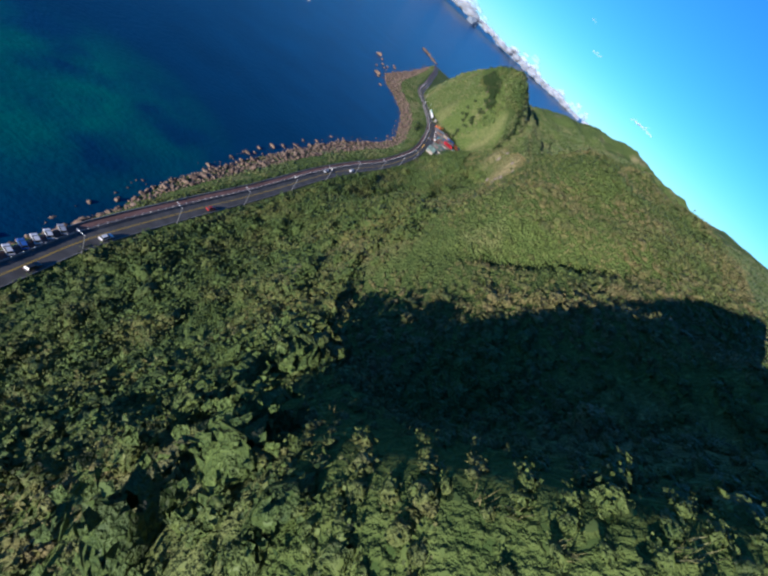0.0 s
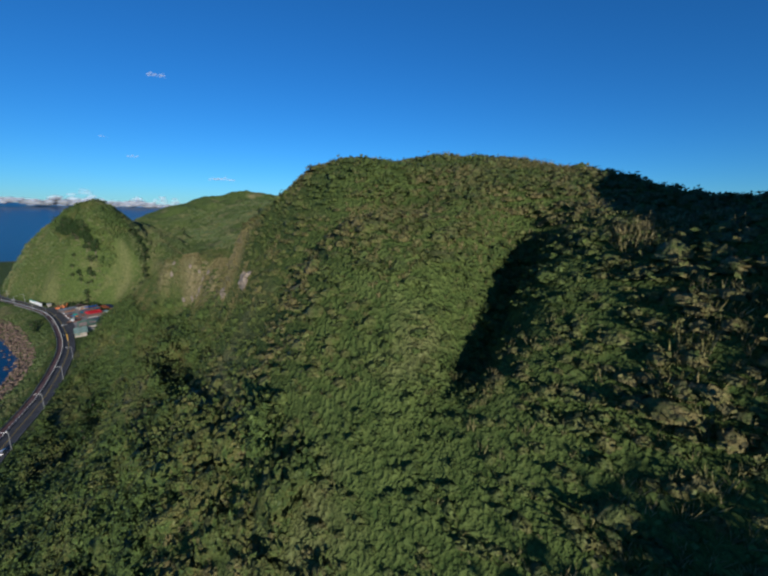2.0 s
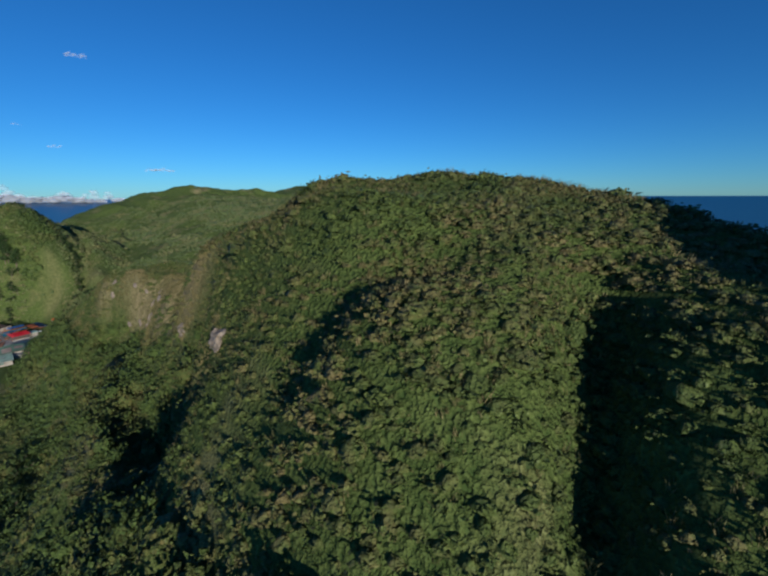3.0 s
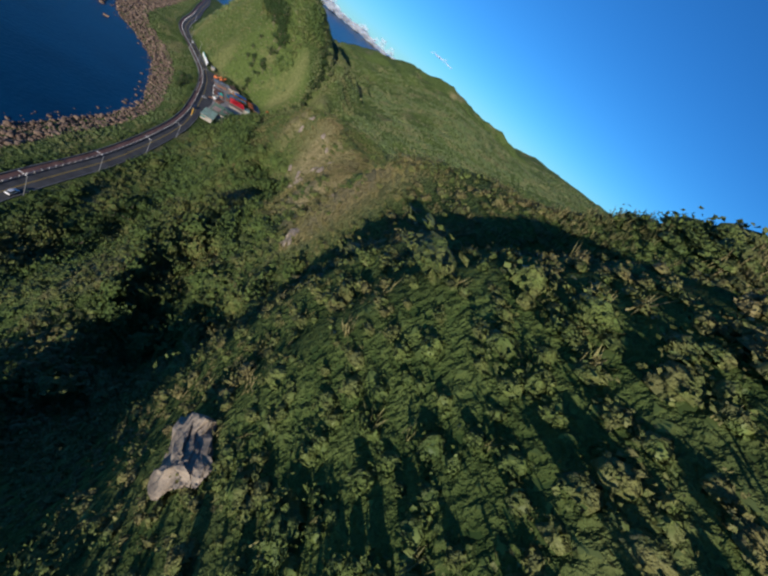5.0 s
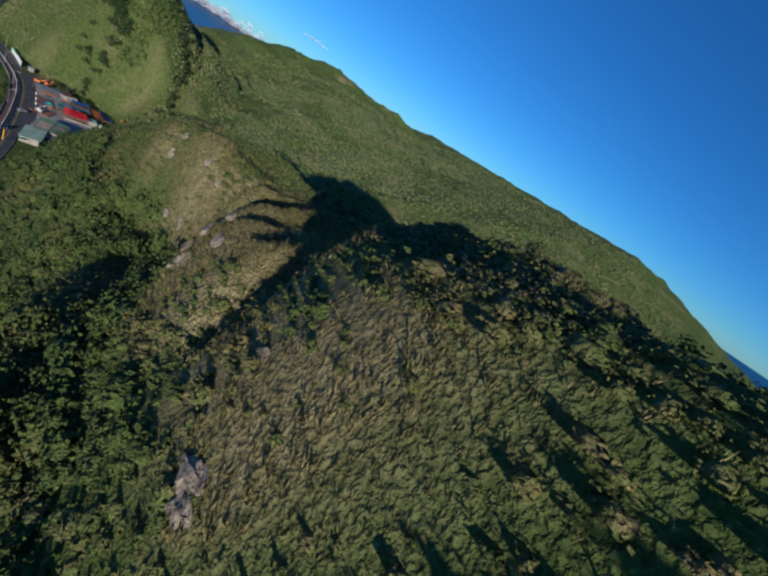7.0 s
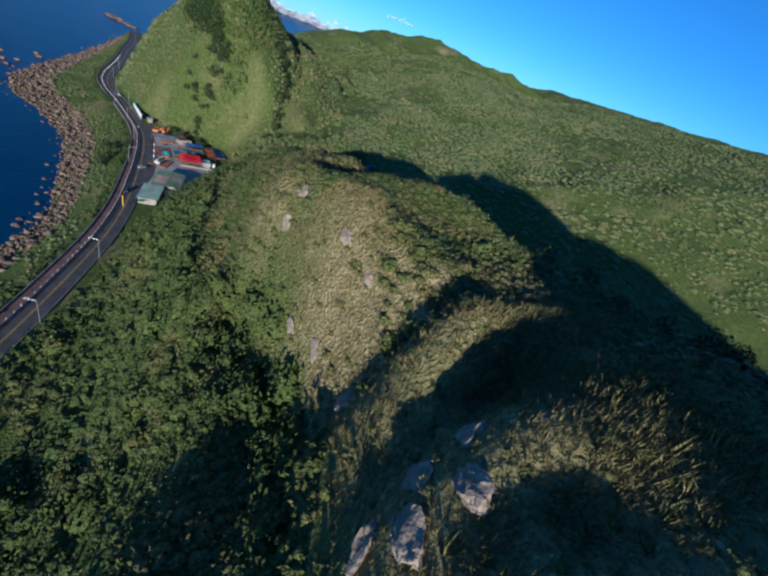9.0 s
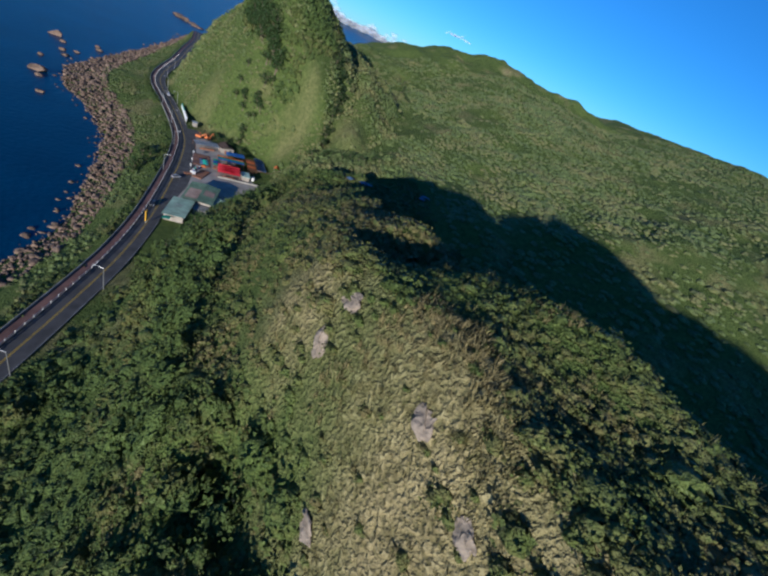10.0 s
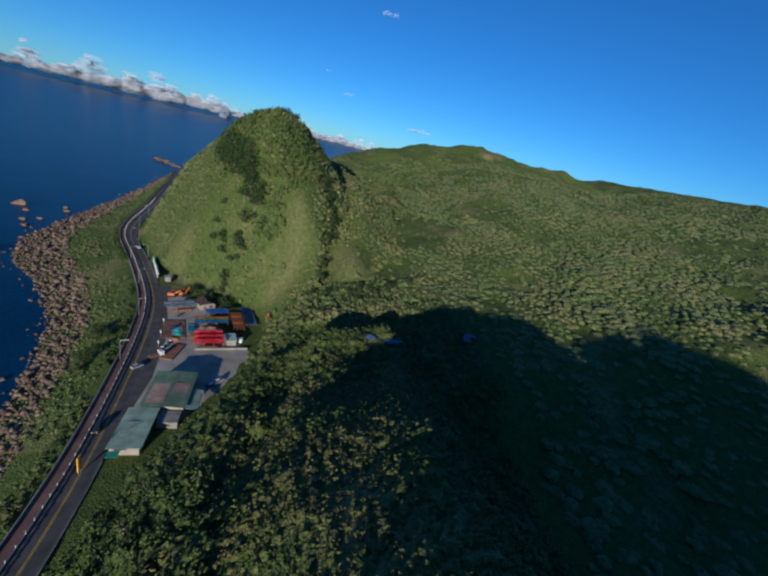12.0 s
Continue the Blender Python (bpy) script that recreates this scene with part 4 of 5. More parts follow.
def car(x, y, a, colour, where):
    """A small hatchback, nose along its own x."""
    c = new("car")
    bm = bmesh.new()
    side = [(-2.1, .35), (-2.15, .8), (-1.95, .95), (1.0, .98), (1.95, .82), (2.12, .6), (2.1, .35)]
    lo = [bm.verts.new((px, -0.85, pz)) for px, pz in side]
    hi = [bm.verts.new((px, 0.85, pz)) for px, pz in side]
    bm.faces.new(lo)
    bm.faces.new(hi[::-1])
    for k in range(len(side)):
        j = (k + 1) % len(side)
        bm.faces.new((lo[k], hi[k], hi[j], lo[j]))
    bmesh.ops.recalc_face_normals(bm, faces=bm.faces)
    bmesh.ops.bevel(bm, geom=bm.edges[:], offset=0.07, segments=2, affect="EDGES")
    solid("body", bm, PAINTS[colour], c)
    bm = bmesh.new()
    cab = [(-1.9, .93, .8), (-1.5, 1.45, .62), (0.25, 1.47, .62), (1.05, .95, .8)]
    lo = [bm.verts.new((px, -w, pz)) for px, pz, w in cab]
    hi = [bm.verts.new((px, w, pz)) for px, pz, w in cab]
    bm.faces.new(lo)
    bm.faces.new(hi[::-1])
    for k in range(4):
        j = (k + 1) % 4
        bm.faces.new((lo[k], hi[k], hi[j], lo[j]))
    bmesh.ops.recalc_face_normals(bm, faces=bm.faces)
    solid("windows", bm, M_GLASS, c, "dark tinted window band")
    solid("roof", box(1.7, 1.2, 0.06, -0.62, 0, 1.44, bevel=0.02), PAINTS[colour], c)
    for wx in (-1.35, 1.35):
        for wy in (-0.8, 0.8):
            bm = bmesh.new()
            bmesh.ops.create_cone(bm, cap_ends=True, segments=16, radius1=0.32, radius2=0.32, depth=0.22, matrix=Matrix.Translation((wx, wy, 0.32)) @ Matrix.Rotation(radians(90), 4, "X"))
            wheel = solid("wheel", bm, M_TYRE, c, "black tyre")
            bm = bmesh.new()
            bmesh.ops.create_cone(bm, cap_ends=True, segments=12, radius1=0.2, radius2=0.16, depth=0.05, matrix=Matrix.Translation((wx, wy * 1.14, 0.32)) @ Matrix.Rotation(radians(90 if wy < 0 else -90), 4, "X"))
            solid("rim", bm, M_STEEL, wheel, "grey metal rim")
    for wy in (-0.6, 0.6):
        solid("headlight", box(0.08, 0.32, 0.14, 2.07, wy, 0.6, bevel=0.02), M_WHITE, c, "pale headlight")
        solid("tail_light", box(0.06, 0.24, 0.14, -2.13, wy, 0.68, bevel=0.02), M_RED_LAMP, c, "red tail light")
    c.matrix_basis = pose(x, y, ROAD_Z + 0.02, 0, 0, math.degrees(a))
    return tagged(c, f"small {colour} car {where}", "car")


def on_road(y, offset):
    k = int(np.argmin(np.abs(ROAD_LINE[:, 1] - y)))
    h = ROAD_LINE[k + 1] - ROAD_LINE[k]
    h = h / np.linalg.norm(h)
    return ROAD_LINE[k, 0] + h[1] * offset, ROAD_LINE[k, 1] - h[0] * offset, math.atan2(h[1], h[0])


for y, off, col in [(103, 1.75, "white"), (80, 1.75, "dark grey"), (146, 1.75, "red"), (243, -1.75, "silver"), (270, 1.75, "white"), (437, -1.75, "dark grey"), (602, 1.75, "white")]:
    x, yy, a = on_road(y, off)
    car(x, yy, a + (math.pi if off < 0 else 0), col, "driving on the coast road")
for k, col in enumerate(["white", "blue", "white", "silver", "white", "blue", "white", "white", "silver"]):
    x, yy, a = on_road(64 + 4.2 * k, -6.0)
    car(x, yy, a + 1.2, col, "parked in the row beside the road")

# ---------------------------------------------------------------- the eating place on the flat
def sheeted(name, color, rust=0.2):
    """Painted corrugated sheet, faded in patches."""
    m, n, l, b = material(name)
    g = grain(n, l, 0.35, 0.35, 0.7, 6.0)
    faded = tuple(min(1, c * 1.35 + 0.06) for c in color)
    base = mixed(n, l, g, color, faded)
    stain = grain(n, l, 1.3, 0.66 - rust * 0.3, 0.8, 5.0)
    l.new(mixed(n, l, stain, base, (0.2, 0.13, 0.09)), b.inputs["Base Color"])
    b.inputs["Roughness"].default_value = 0.55
    return m


M_ROOF_PALE = sheeted("pale_green_sheet", (0.32, 0.46, 0.39))
M_ROOF_GREEN = sheeted("green_sheet", (0.16, 0.27, 0.19))
M_ROOF_PINK = sheeted("faded_pink_sheet", (0.40, 0.30, 0.26))
M_RED = sheeted("red_sheet", (0.58, 0.016, 0.03), 0.0)
M_ORANGE = sheeted("orange_sheet", (0.55, 0.15, 0.03), 0.1)
M_BLUE = sheeted("blue_sheet", (0.025, 0.13, 0.42), 0.05)
M_TEAL = sheeted("teal_sheet", (0.02, 0.30, 0.22), 0.05)
M_GREY = sheeted("grey_sheet", (0.26, 0.31, 0.36), 0.15)
M_BROWN = plain("brown_tiles", (0.12, 0.085, 0.07), 0.8, vary=0.3, scale=2)
M_TIMBER = plain("timber", (0.24, 0.11, 0.06), 0.75, vary=0.35, scale=1.5)
M_WALL = plain("rendered_wall", (0.30, 0.27, 0.23), 0.85, vary=0.2, scale=0.6)
M_TARP = sheeted("blue_grey_tarp", (0.13, 0.22, 0.36), 0.05)


def corrugated(sx, sy, rise, z, gable=False, pitch=0.5, x=0.0, y=0.0):
    """A roof of ribbed sheet, sx by sy; it rises along x, or to a ridge along y."""
    bm = bmesh.new()
    ys = np.arange(-sy / 2, sy / 2 + 0.01, pitch / 2)
    xs = [-sx / 2, 0, sx / 2] if gable else [-sx / 2, sx / 2]
    hs = [0, rise, 0] if gable else [0, rise]
    grid = [[bm.verts.new((x + px, y + py, z + h + (0.09 if k % 2 else 0))) for px, h in zip(xs, hs)] for k, py in enumerate(ys)]
    for r0, r1 in zip(grid, grid[1:]):
        for k in range(len(xs) - 1):
            bm.faces.new((r0[k], r0[k + 1], r1[k + 1], r1[k]))
    bmesh.ops.solidify(bm, geom=bm.faces[:], thickness=0.06)
    return bm


def place_thing(name, x, y, deg, label, category, group="", z=ROAD_Z):
    ob = tagged(new(name), label, category, group)
    ob.matrix_basis = pose(x, y, z, 0, 0, deg)
    return ob


def posts(parent, sx, sy, tall, mat, n=3):
    for px in np.linspace(-sx / 2 + 0.2, sx / 2 - 0.2, n):
        for py in (-sy / 2 + 0.2, sy / 2 - 0.2):
            solid("post", box(0.16, 0.16, tall, px, py, 0, bevel=0.02), mat, parent)


# the long house with the green roofs
house = place_thing("restaurant", -38.6, 446, 3, "low roadside restaurant with faded green sheet roofs", "building")
solid("wall", box(7.4, 15.8, 2.9, -0.4, -8.8, 0, bevel=0.05), M_WALL, house)
solid("wall", box(12.0, 18.6, 3.1, 4.6, 9.9, 0, bevel=0.05), M_WALL, house)
solid("roof", corrugated(8.8, 17.4, 0.3, 3.1, x=-0.3, y=-9.0), M_ROOF_PALE, house, "pale green ribbed sheet roof")
solid("roof", corrugated(6.8, 20.2, 0.55, 3.4, x=1.3, y=9.8), M_ROOF_GREEN, house, "green ribbed sheet roof")
solid("roof", corrugated(6.6, 20.2, -0.6, 4.0, x=8.0, y=9.8), M_ROOF_GREEN, house, "green ribbed sheet roof")
solid("roof_patch", corrugated(5.2, 10.4, 0.4, 3.6, x=1.6, y=6.6), M_ROOF_PINK, house, "faded pinkish roof sheets")
solid("roof_patch", corrugated(4.4, 5.6, -0.42, 4.02, x=7.9, y=10.0), M_ROOF_PINK, house, "faded pinkish roof sheets")
solid("lean_to", corrugated(4.0, 10.5, -0.5, 2.9, x=13.2, y=5.6), M_ROOF_PALE, house, "pale lean-to roof")
for py in (1.0, 5.6, 10.2):
    solid("lean_to_post", box(0.14, 0.14, 2.5, 15.0, py, 0, bevel=0.02), M_STEEL, house)
solid("terrace", box(6.0, 5.6, 2.3, 7.4, -3.0, 0, bevel=0.05), M_CONCRETE, house, "brownish flat terrace")
solid("pipe", box(4.6, 0.2, 0.18, -0.6, -9.0, 3.45, turn=0.9, bevel=0.03), M_STEEL, house, "dark pipe lying on the roof")
solid("pipe", box(2.2, 0.2, 0.18, -1.2, -7.4, 3.45, turn=0.2, bevel=0.03), M_STEEL, house, "dark pipe lying on the roof")
solid("awning", corrugated(3.0, 2.6, 0.3, 2.4, x=-2.4, y=-18.9), M_TEAL, house, "green awning")
for k in range(4):
    solid("window", box(0.08, 2.6, 1.3, -1.44, 2.6 + 4.6 * k, 1.2, bevel=0.02), M_GLASS, house, "dark shop window")
for k in range(3):
    solid("window", box(0.08, 2.6, 1.3, -4.14, -14.4 + 5.0 * k, 1.1, bevel=0.02), M_GLASS, house, "dark shop window")
solid("door", box(0.1, 1.2, 2.1, -1.46, 0.4, 0, bevel=0.02), M_TIMBER, house, "brown timber door")
banner = place_thing("sign", -45.9, 422.9, 0, "tall narrow yellow sign board beside the road", "sign")
solid("board", box(0.3, 1.6, 4.6, 0, 0, 0.9, bevel=0.04), M_SIGN, banner)
solid("post", box(0.16, 0.16, 0.95, 0, -0.5, 0, bevel=0.02), M_STEEL, banner)
solid("post", box(0.16, 0.16, 0.95, 0, 0.5, 0, bevel=0.02), M_STEEL, banner)

# paved yard and its wall
bm = bmesh.new()
for q in [(-43.4, 439.5), (-42.2, 439.3), (-41.6, 447.3), (-41, 446.4), (-28.7, 443), (-19.5, 462.7), (-11.8, 484.9), (-13.8, 490.7), (-25.3, 502.4), (-36.2, 520.2), (-45.5, 533.3), (-54.5, 541), (-60, 534.5), (-53.4, 513.2), (-48, 494), (-43.6, 466)]:
    bm.verts.new((*q, ROAD_Z + 0.05))
bm.verts.ensure_lookup_table()
bm.faces.new(bm.verts)
bmesh.ops.recalc_face_normals(bm, faces=bm.faces)
bmesh.ops.triangulate(bm, faces=bm.faces[:])
tagged(solid("pavement", bm, M_LOT), "pale worn concrete parking yard", "parking yard", kind="structure")
bm = box(21.0, 0.35, 0.9, 0, 0, 0, bevel=0.03)
wall = tagged(solid("yard_wall", bm, M_CONCRETE), "low concrete wall between the yard and the stalls", "wall")
wall.matrix_basis = pose(-24.6, 489.5, ROAD_Z, 0, 0, 13)


def stall(x, y, deg, sx, sy, tall, roofs, label, rise=0.9):
    """An open stall on posts under strips of coloured sheet, side by side along its y."""
    s = place_thing("stall", x, y, deg, label, "stall", "stalls of the eating place")
    wide = sy / len(roofs)
    for k, (mat, name) in enumerate(roofs):
        bm = corrugated(wide * 0.98, sx, rise, tall, True)
        ob = solid("roof", bm, mat, s, name)
        ob.matrix_basis = pose(0, -sy / 2 + wide * (k + 0.5), 0, 0, 0, 90)
    posts(s, sx, sy, tall + 0.1, M_TIMBER, 4)
    solid("counter", box(sx * 0.6, 0.7, 0.95, 0, -sy / 2 + 1.0, 0, bevel=0.03), M_TIMBER, s)
    return s


red = (M_RED, "bright red sheet roof")
stall(-31.1, 494.2, 14, 11.6, 11.4, 3.1, [red, red, red], "open stall under three bright red gabled roofs", 1.0)
stall(-33.6, 509.9, 16, 14.6, 6.6, 3.2, [(M_BLUE, "blue sheet roof"), (M_TEAL, "green sheet roof"), (M_ORANGE, "orange sheet roof")], "open stall with a striped blue, green and orange roof", 0.3)
stall(-33.4, 520.3, 20, 10.6, 5.6, 3.0, [(M_BLUE, "blue sheet roof"), (M_BLUE, "blue sheet roof")], "small stall with blue sheet roofs", 0.5)
stall(-22.7, 513.8, 16, 5.0, 17.0, 2.8, [(M_TIMBER, "rusty brown roof"), (M_ORANGE, "orange sheet roof"), (M_TIMBER, "rusty brown roof"), (M_ORANGE, "orange sheet roof"), (M_TIMBER, "rusty brown roof")], "cluttered stall with rusty and orange roofs", 0.4)
stall(-50.8, 523.4, 29, 13.6, 7.2, 2.9, [(M_GREY, "blue-grey sheet roof"), (M_GREY, "blue-grey sheet roof")], "shed with a blue-grey sheet roof", 0.35)
stall(-39.8, 500.6, 16, 2.8, 9.0, 2.7, [(M_TEAL, "green awning"), (M_BLUE, "blue awning"), (M_TEAL, "green awning")], "row of green and blue awnings beside the stall", 0.4)

cottage = place_thing("cottage", -40.8, 529.5, 31, "small cottage with a dark brown tiled roof", "house")
solid("wall", box(7.2, 7.4, 2.8, bevel=0.05), M_WALL, cottage)
solid("roof", corrugated(8.2, 8.4, 1.7, 2.8, True, 0.6), M_BROWN, cottage, "dark brown tiled roof")
solid("door", box(1.0, 0.1, 2.0, -1.5, -3.72, 0, bevel=0.02), M_TIMBER, cottage)
solid("window", box(1.4, 0.08, 1.1, 1.4, -3.72, 1.0, bevel=0.02), M_GLASS, cottage)

hut = place_thing("hut", -22.3, 496.5, 16, "small grey flat-roofed hut", "hut")
solid("wall", box(3.8, 6.4, 2.5, bevel=0.04), M_WALL, hut)
solid("roof", box(4.4, 7.0, 0.2, 0, 0, 2.5, bevel=0.03), M_ROOF_PALE, hut, "pale grey-green flat roof")
tank = place_thing("water_tank", -18.4, 497.7, 19, "white water tank beside the hut", "tank")
bm = bmesh.new()
bmesh.ops.create_cone(bm, cap_ends=True, segments=20, radius1=1.1, radius2=1.1, depth=2.0, matrix=Matrix.Translation((0, 0, 1.0)))
bmesh.ops.bevel(bm, geom=[e for e in bm.edges if len(e.link_faces) == 2], offset=0.08, segments=2, affect="EDGES")
solid("shell", bm, M_WHITE, tank)
solid("lid", box(0.8, 0.8, 0.15, 0, 0, 2.0, bevel=0.05), M_GREY, tank)

cover = place_thing("tarpaulin", -18.7, 523.8, -74, "blue-grey sheeting spread behind the stalls", "tarpaulin", z=float(height(np.array([-18.7]), np.array([523.8]))[0]) + 0.5)
for k in range(4):
    solid("sheet", corrugated(22.0, 1.3, 0.5, 0.02 * k, x=0, y=-2.1 + 1.4 * k), M_TARP, cover)
for px in (-9, 0, 9):
    solid("trestle", box(0.3, 5.2, 0.7, px, 0, -0.65, bevel=0.02), M_TIMBER, cover)

deck = place_thing("terrace_deck", -47.6, 503.3, 16, "red-brown paved terrace beside the stalls", "terrace")
solid("slab", box(9.0, 17.0, 0.2, bevel=0.04), M_PATH, deck)
for k in range(8):
    solid("plank", box(8.6, 1.9, 0.05, 0, -7.4 + 2.1 * k, 0.2, bevel=0.015), M_TIMBER if k % 3 == 0 else M_PATH, deck)
# a thin blue slab makes the middle of the terrace darker
solid("pool_cover", box(4.2, 7.0, 0.12, 1.2, -2.6, 0.26, bevel=0.05), M_TARP, deck, "dark blue slab on the terrace")
low_deck = place_thing("timber_deck", -42.3, 484, -7, "brown timber deck at the yard's edge", "terrace")
for k in range(11):
    solid("plank", box(4.6, 0.98, 0.45, 0, -5.4 + 1.06 * k, 0, bevel=0.02), M_TIMBER, low_deck)


def parasol(x, y, mat, colour):
    s = place_thing("parasol", x, y, 0, f"open {colour} parasol over the terrace", "parasol", "parasols of the terrace", ROAD_Z + 0.25)
    bm = bmesh.new()
    bmesh.ops.create_cone(bm, cap_ends=False, segments=8, radius1=1.7, radius2=0.05, depth=0.7, matrix=Matrix.Translation((0, 0, 2.5)))
    bmesh.ops.solidify(bm, geom=bm.faces[:], thickness=0.03)
    solid("canopy", bm, mat, s)
    bm = bmesh.new()
    bmesh.ops.create_cone(bm, cap_ends=True, segments=8, radius1=0.04, radius2=0.04, depth=2.7, matrix=Matrix.Translation((0, 0, 1.35)))
    solid("pole", bm, M_STEEL, s)
    solid("foot", box(0.5, 0.5, 0.1, bevel=0.02), M_CONCRETE, s)


parasol(-43.4, 494.7, M_TEAL, "green")
parasol(-44.6, 497.7, M_TEAL, "green")
parasol(-42.8, 489.9, M_ORANGE, "orange")


def digger(x, y, deg):
    s = place_thing("excavator", x, y, deg, "orange excavator parked by the road", "excavator", "building machines")
    for py in (-1.0, 1.0):
        solid("track", box(3.6, 0.6, 0.8, 0, py, 0, bevel=0.2), M_TYRE, s, "dark track")
    solid("body", box(3.2, 2.3, 1.2, -0.3, 0, 0.9, bevel=0.12), M_ORANGE, s)
    cab = solid("cab", box(1.4, 1.1, 1.4, 0.4, 0.5, 2.0, bevel=0.1), M_GLASS, s, "glazed cab")
    solid("cab_roof", box(1.5, 1.2, 0.12, 0.4, 0.5, 3.38, bevel=0.04), M_ORANGE, cab, "orange cab roof")
    bm = bmesh.new()
    bmesh.ops.create_cube(bm, size=1, matrix=Matrix.Translation((2.6, -0.3, 2.9)) @ Matrix.Rotation(radians(-38), 4, "Y") @ Matrix.Diagonal((3.6, 0.4, 0.5, 1)))
    bmesh.ops.bevel(bm, geom=bm.edges[:], offset=0.06, segments=1, affect="EDGES")
    solid("boom", bm, M_ORANGE, s)
    bm = bmesh.new()
    bmesh.ops.create_cube(bm, size=1, matrix=Matrix.Translation((4.4, -0.3, 2.8)) @ Matrix.Rotation(radians(60), 4, "Y") @ Matrix.Diagonal((2.8, 0.32, 0.36, 1)))
    solid("dipper", bm, M_ORANGE, s)
    solid("bucket", box(0.9, 1.0, 0.8, 4.9, -0.3, 1.0, bevel=0.1), M_TYRE, s, "dark bucket")


digger(-58.8, 536.5, 8)
digger(-53.9, 538.8, 63)
tent = place_thing("tent", -8.1, 517.7, 8, "small orange tarpaulin tent on the slope", "tent", z=float(height(np.array([-8.1]), np.array([517.7]))[0]))
solid("canopy", corrugated(3.4, 4.2, 1.3, 1.5, True), M_ORANGE, tent)
posts(tent, 3.4, 4.2, 1.6, M_STEEL, 2)

# flat-bed lorry, yard cars and sign posts
lorry = place_thing("lorry", -47.1, 479.3, 43, "small white flat-bed lorry in the yard", "lorry")
solid("cab", box(1.7, 1.8, 1.7, 2.2, 0, 0.4, bevel=0.15), PAINTS["white"], lorry)
solid("bed", box(3.6, 1.9, 0.5, -0.6, 0, 0.6, bevel=0.04), M_TIMBER, lorry)
for wx in (-1.5, 2.1):
    for wy in (-0.85, 0.85):
        bm = bmesh.new()
        bmesh.ops.create_cone(bm, cap_ends=True, segments=14, radius1=0.38, radius2=0.38, depth=0.25, matrix=Matrix.Translation((wx, wy, 0.38)) @ Matrix.Rotation(radians(90), 4, "X"))
        solid("wheel", bm, M_TYRE, lorry)
car(-23.1, 463.3, 1.0, "blue", "parked in the shade of the yard")
car(-20.9, 466.5, 1.0, "white", "parked in the shade of the yard")
car(-50.6, 471.3, 0.9, "silver", "parked at the edge of the yard")
for x, y in ((-52.8, 505.8), (-50.5, 495.1), (-48.6, 486.6)):
    s = place_thing("sign", x, y, 30, "white sign board on two posts", "sign", "signs of the yard")
    solid("board", box(0.12, 1.6, 1.1, 0, 0, 1.9, bevel=0.02), M_WHITE, s)
    solid("post", box(0.1, 0.1, 2.0, 0, -0.6, 0, bevel=0.01), M_STEEL, s)
    solid("post", box(0.1, 0.1, 2.0, 0, 0.6, 0, bevel=0.01), M_STEEL, s)
for k in range(6):
    s = place_thing("crate", -47.2 + 0.45 * k, 483.6 + 1.9 * k, 20 * k, "stacked crates and boxes beside the terrace", "crate", "crates")
    solid("box", box(1.1, 0.9, 0.7, bevel=0.03), (M_WHITE, M_BLUE, M_TIMBER)[k % 3], s)
    solid("box", box(0.9, 0.8, 0.5, 0.05, 0.02, 0.7, turn=0.3, bevel=0.03), (M_TIMBER, M_WHITE, M_TEAL)[k % 3], s)

# hoarding and booth beside the bend
hoarding = place_thing("hoarding", -78.4, 571.2, -67, "long white hoarding with a green top beside the bend", "hoarding")
for k in range(10):
    solid("panel", box(2.9, 0.15, 2.4, -13.5 + 3.0 * k, 0, 0.1, bevel=0.02), M_WHITE, hoarding)
    solid("top_panel", box(2.9, 0.5, 0.7, -13.5 + 3.0 * k, 0.25, 2.45, bevel=0.03), M_TEAL if k < 5 else M_WHITE, hoarding, "green top panel" if k < 5 else "")
booth = place_thing("booth", -66.9, 556.2, -62, "small grey roadside booth", "booth")
solid("wall", box(3.2, 2.4, 2.5, bevel=0.04), M_WALL, booth)
solid("roof", box(3.8, 3.0, 0.2, 0, 0, 2.5, bevel=0.03), M_GREY, booth)

# pale sheets in the valley
for x, y, a in ((33.5, 442, 20), (35.5, 444, 40), (65, 453, 70), (67, 455, 10), (28, 446, 40)):
    z = float(height(np.array([float(x)]), np.array([float(y)]))[0])
    s = place_thing("garden_sheet", x, y, a, "pale blue plastic sheet over a garden plot", "plastic sheet", "sheets in the valley", z + 0.5)
    solid("sheet", corrugated(4.4, 2.8, 0.5, 0.6, True, 0.7), M_TARP, s)
    posts(s, 4.0, 2.4, 0.6, M_TIMBER, 2)
track = smooth_line([(-16, 514.5), (-10, 516), (-5, 514.5), (1, 506), (7, 493), (14, 486)], 2.0)
tz = height(track[:, 0], track[:, 1])
tv = np.concatenate([np.c_[track + (0.1, 0.8), tz + 0.4], np.c_[track - (0.1, 0.8), tz + 0.4]])
ti = np.arange(len(track) - 1)
tagged(mesh_from("pavement", tv, np.stack([ti, ti + 1, ti + 1 + len(track), ti + len(track)], 1), plain("earth_path", (0.17, 0.14, 0.08), 0.95, vary=0.25, scale=0.5)),
       "narrow earth track climbing into the valley", "track", kind="structure")

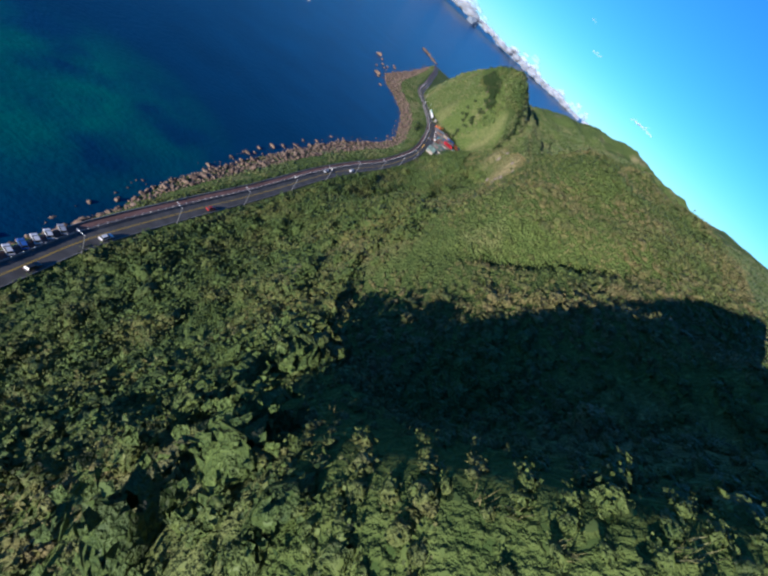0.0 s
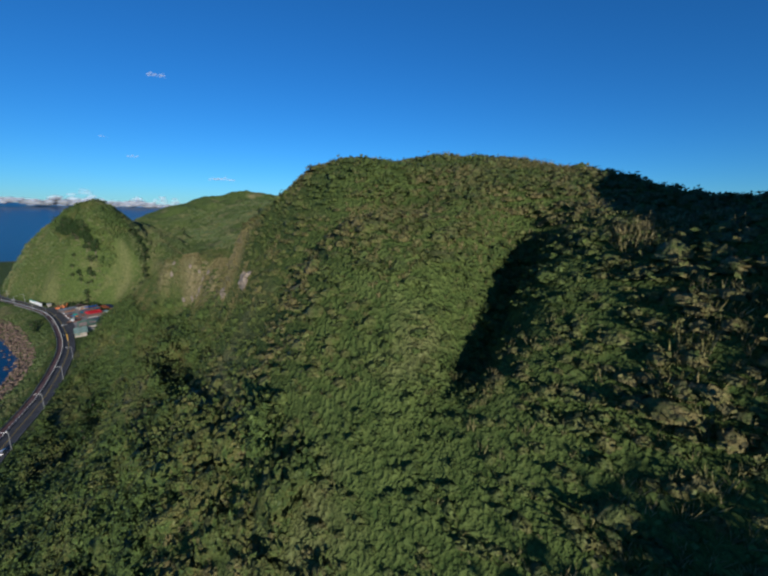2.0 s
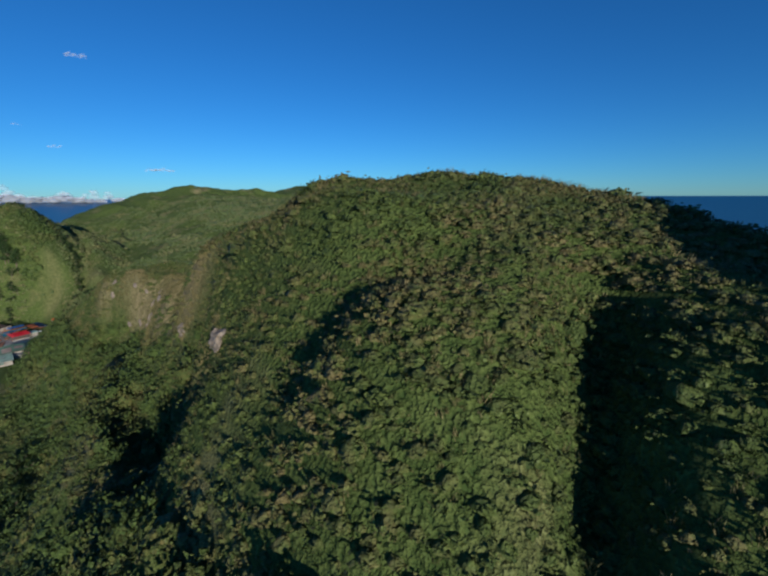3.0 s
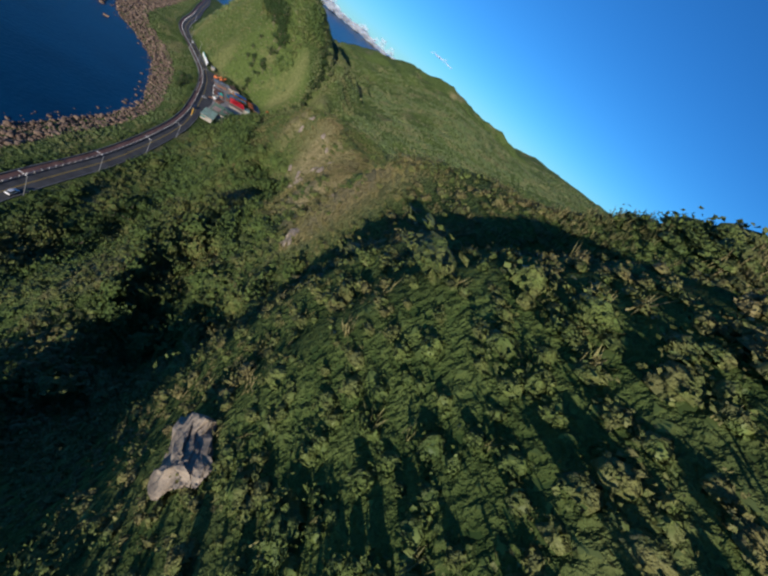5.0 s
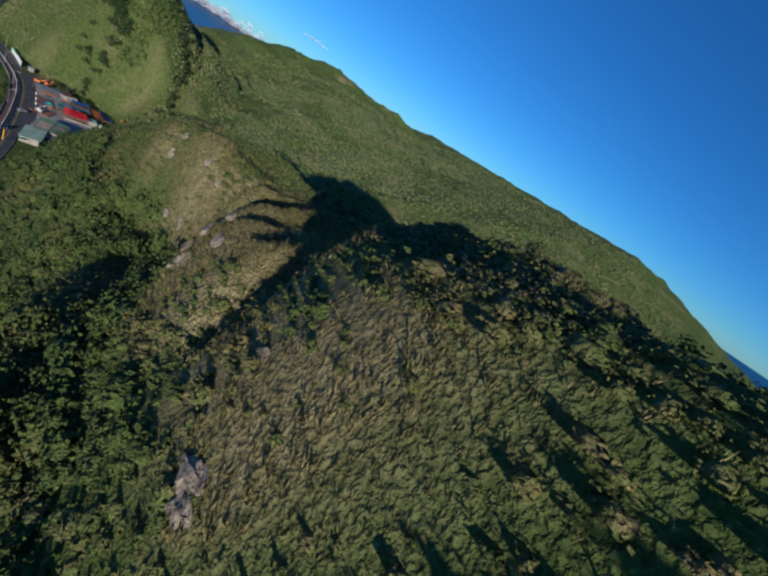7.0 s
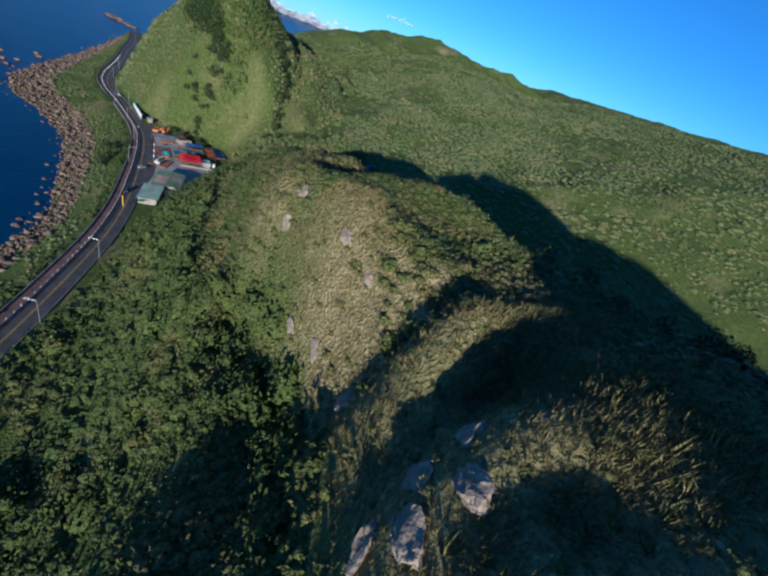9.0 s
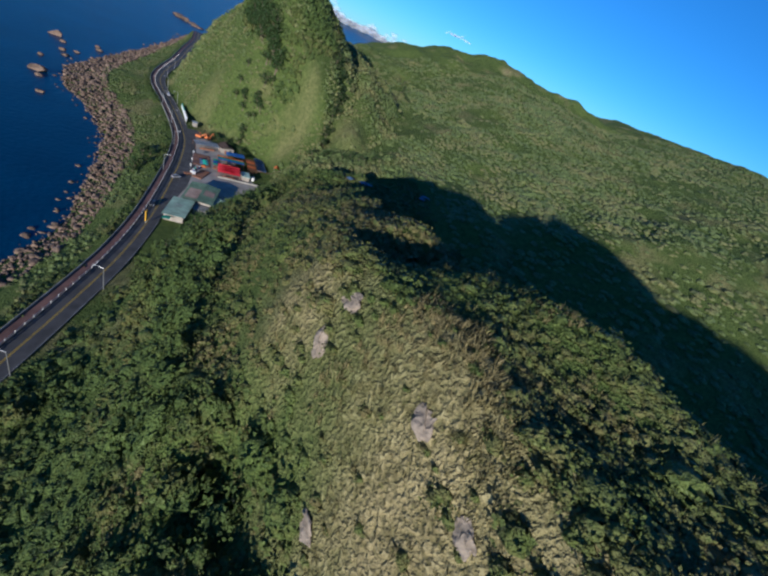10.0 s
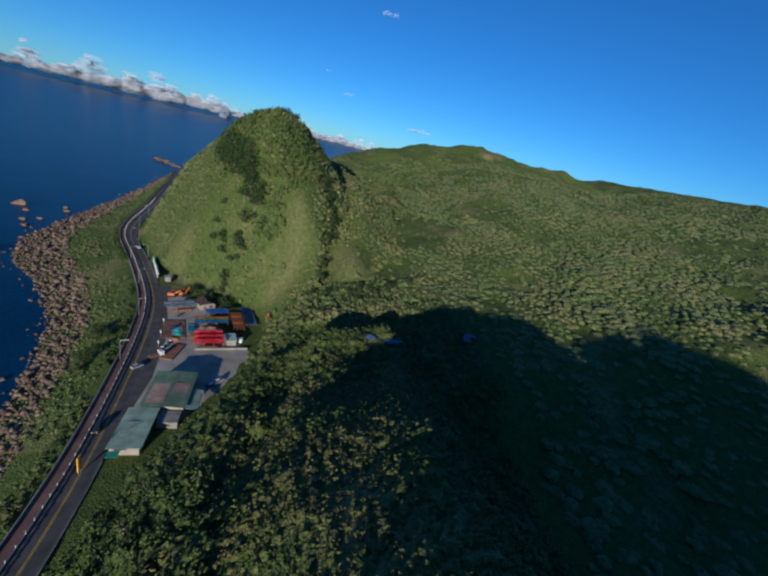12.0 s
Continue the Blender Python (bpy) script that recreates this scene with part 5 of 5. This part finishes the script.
# ---------------------------------------------------------------- far out: island, boat, clouds
# the island's rock is painted pale blue-grey, with the distance haze in its colour
isle = solid("island", rock_mesh(900, 3, 0.9, 0.12), plain("hazed_island", (0.17, 0.21, 0.26), 0.9, vary=0.2, scale=0.02))
isle.matrix_world = Matrix.Translation((-800, 4390, 62)) @ Matrix.Diagonal((75, 75, 62, 1))
tagged(isle, "steep rocky island far out on the horizon", "island")
boat = place_thing("boat", -330, 640, 30, "small white boat on the open sea", "boat", z=0.1)
solid("hull", box(5.0, 1.7, 0.9, bevel=0.3), M_WHITE, boat)
solid("cabin", box(1.6, 1.2, 1.0, -0.4, 0, 0.9, bevel=0.1), M_WHITE, boat)


def cloud_material():
    m, n, l, b = material("cloud")
    g = grain(n, l, 0.006, 0.3, 0.7, 6.0)
    l.new(mixed(n, l, g, (0.62, 0.68, 0.78), (0.76, 0.82, 0.92)), b.inputs["Base Color"])
    b.inputs["Roughness"].default_value = 1.0
    b.inputs["Specular IOR Level"].default_value = 0.0
    soft = n.new("ShaderNodeBsdfTransparent")
    mix = n.new("ShaderNodeMixShader")
    thick = n.new("ShaderNodeMapRange")
    thick.inputs[3].default_value, thick.inputs[4].default_value = 0.04, 0.26
    l.new(grain(n, l, 0.014, 0.3, 0.7, 5.0), thick.inputs[0])
    l.new(thick.outputs[0], mix.inputs[0])
    l.new(soft.outputs[0], mix.inputs[1])
    l.new(b.outputs[0], mix.inputs[2])
    l.new(mix.outputs[0], n["Material Output"].inputs[0])
    return m


M_CLOUD = cloud_material()


def cloud(az, rise, wide, tall, puffs, seed, far=4300.0):
    """A flat-based bank of billows at a bearing and height over the horizon, in parts of its distance."""
    g = random.Random(seed)
    whole = bmesh.new()
    towers = [(g.uniform(-0.8, 0.8), g.uniform(0.12, 0.3), g.uniform(0.45, 1.0)) for _ in range(4)]
    for _ in range(puffs * 2):
        u = g.uniform(-1, 1)
        top = max([0.22] + [h * max(0.0, 1 - abs(u - c) / w) for c, w, h in towers]) * (1 - u * u) ** 0.5
        r = tall * far * g.uniform(0.07, 0.17)
        c = Vector((u * wide * far, g.uniform(-60, 60), (g.random() ** 1.2 * top - 0.12) * tall * far))
        bmesh.ops.create_icosphere(whole, subdivisions=1, radius=r, matrix=Matrix.Translation(c) @ Matrix.Diagonal((2.2, 1, 0.7, 1)))
    for v in whole.verts:
        v.co += noise.noise_vector(v.co * 0.02 + Vector((seed, 0, 0))) * tall * far * 0.1
    for f in whole.faces:
        f.smooth = True
    a = radians(az)
    ob = solid("backdrop", whole, M_CLOUD)
    ob.matrix_world = Matrix.Translation((math.sin(a) * far, 250 + math.cos(a) * far, 95 + rise * far)) @ Matrix.Rotation(-a, 4, "Z")
    return tagged(ob, "white billowing cloud low over the sea", "cloud", kind="structure")


for k, (az, rise, wide, tall, puffs) in enumerate([(-62, 0.002, 0.12, 0.026, 90), (-48, 0.002, 0.12, 0.03, 90), (-37, 0.003, 0.10, 0.036, 90), (-29, 0.006, 0.08, 0.044, 90), (-24, 0.008, 0.07, 0.054, 100),
                                                   (-19.5, 0.008, 0.06, 0.06, 110), (-14.5, 0.008, 0.06, 0.052, 100), (-9, 0.004, 0.06, 0.036, 80), (-3, 0.001, 0.06, 0.04, 80), (2.5, 0.0, 0.06, 0.038, 80), (8, -0.003, 0.06, 0.028, 60),
                                                   (21, 0.002, 0.06, 0.022, 40), (3.8, 0.102, 0.012, 0.007, 16), (14, 0.062, 0.028, 0.012, 30), (7.2, 0.276, 0.018, 0.010, 24), (1, 0.139, 0.010, 0.005, 12)]):
    cloud(az, rise, wide, tall, puffs, 40 + k)
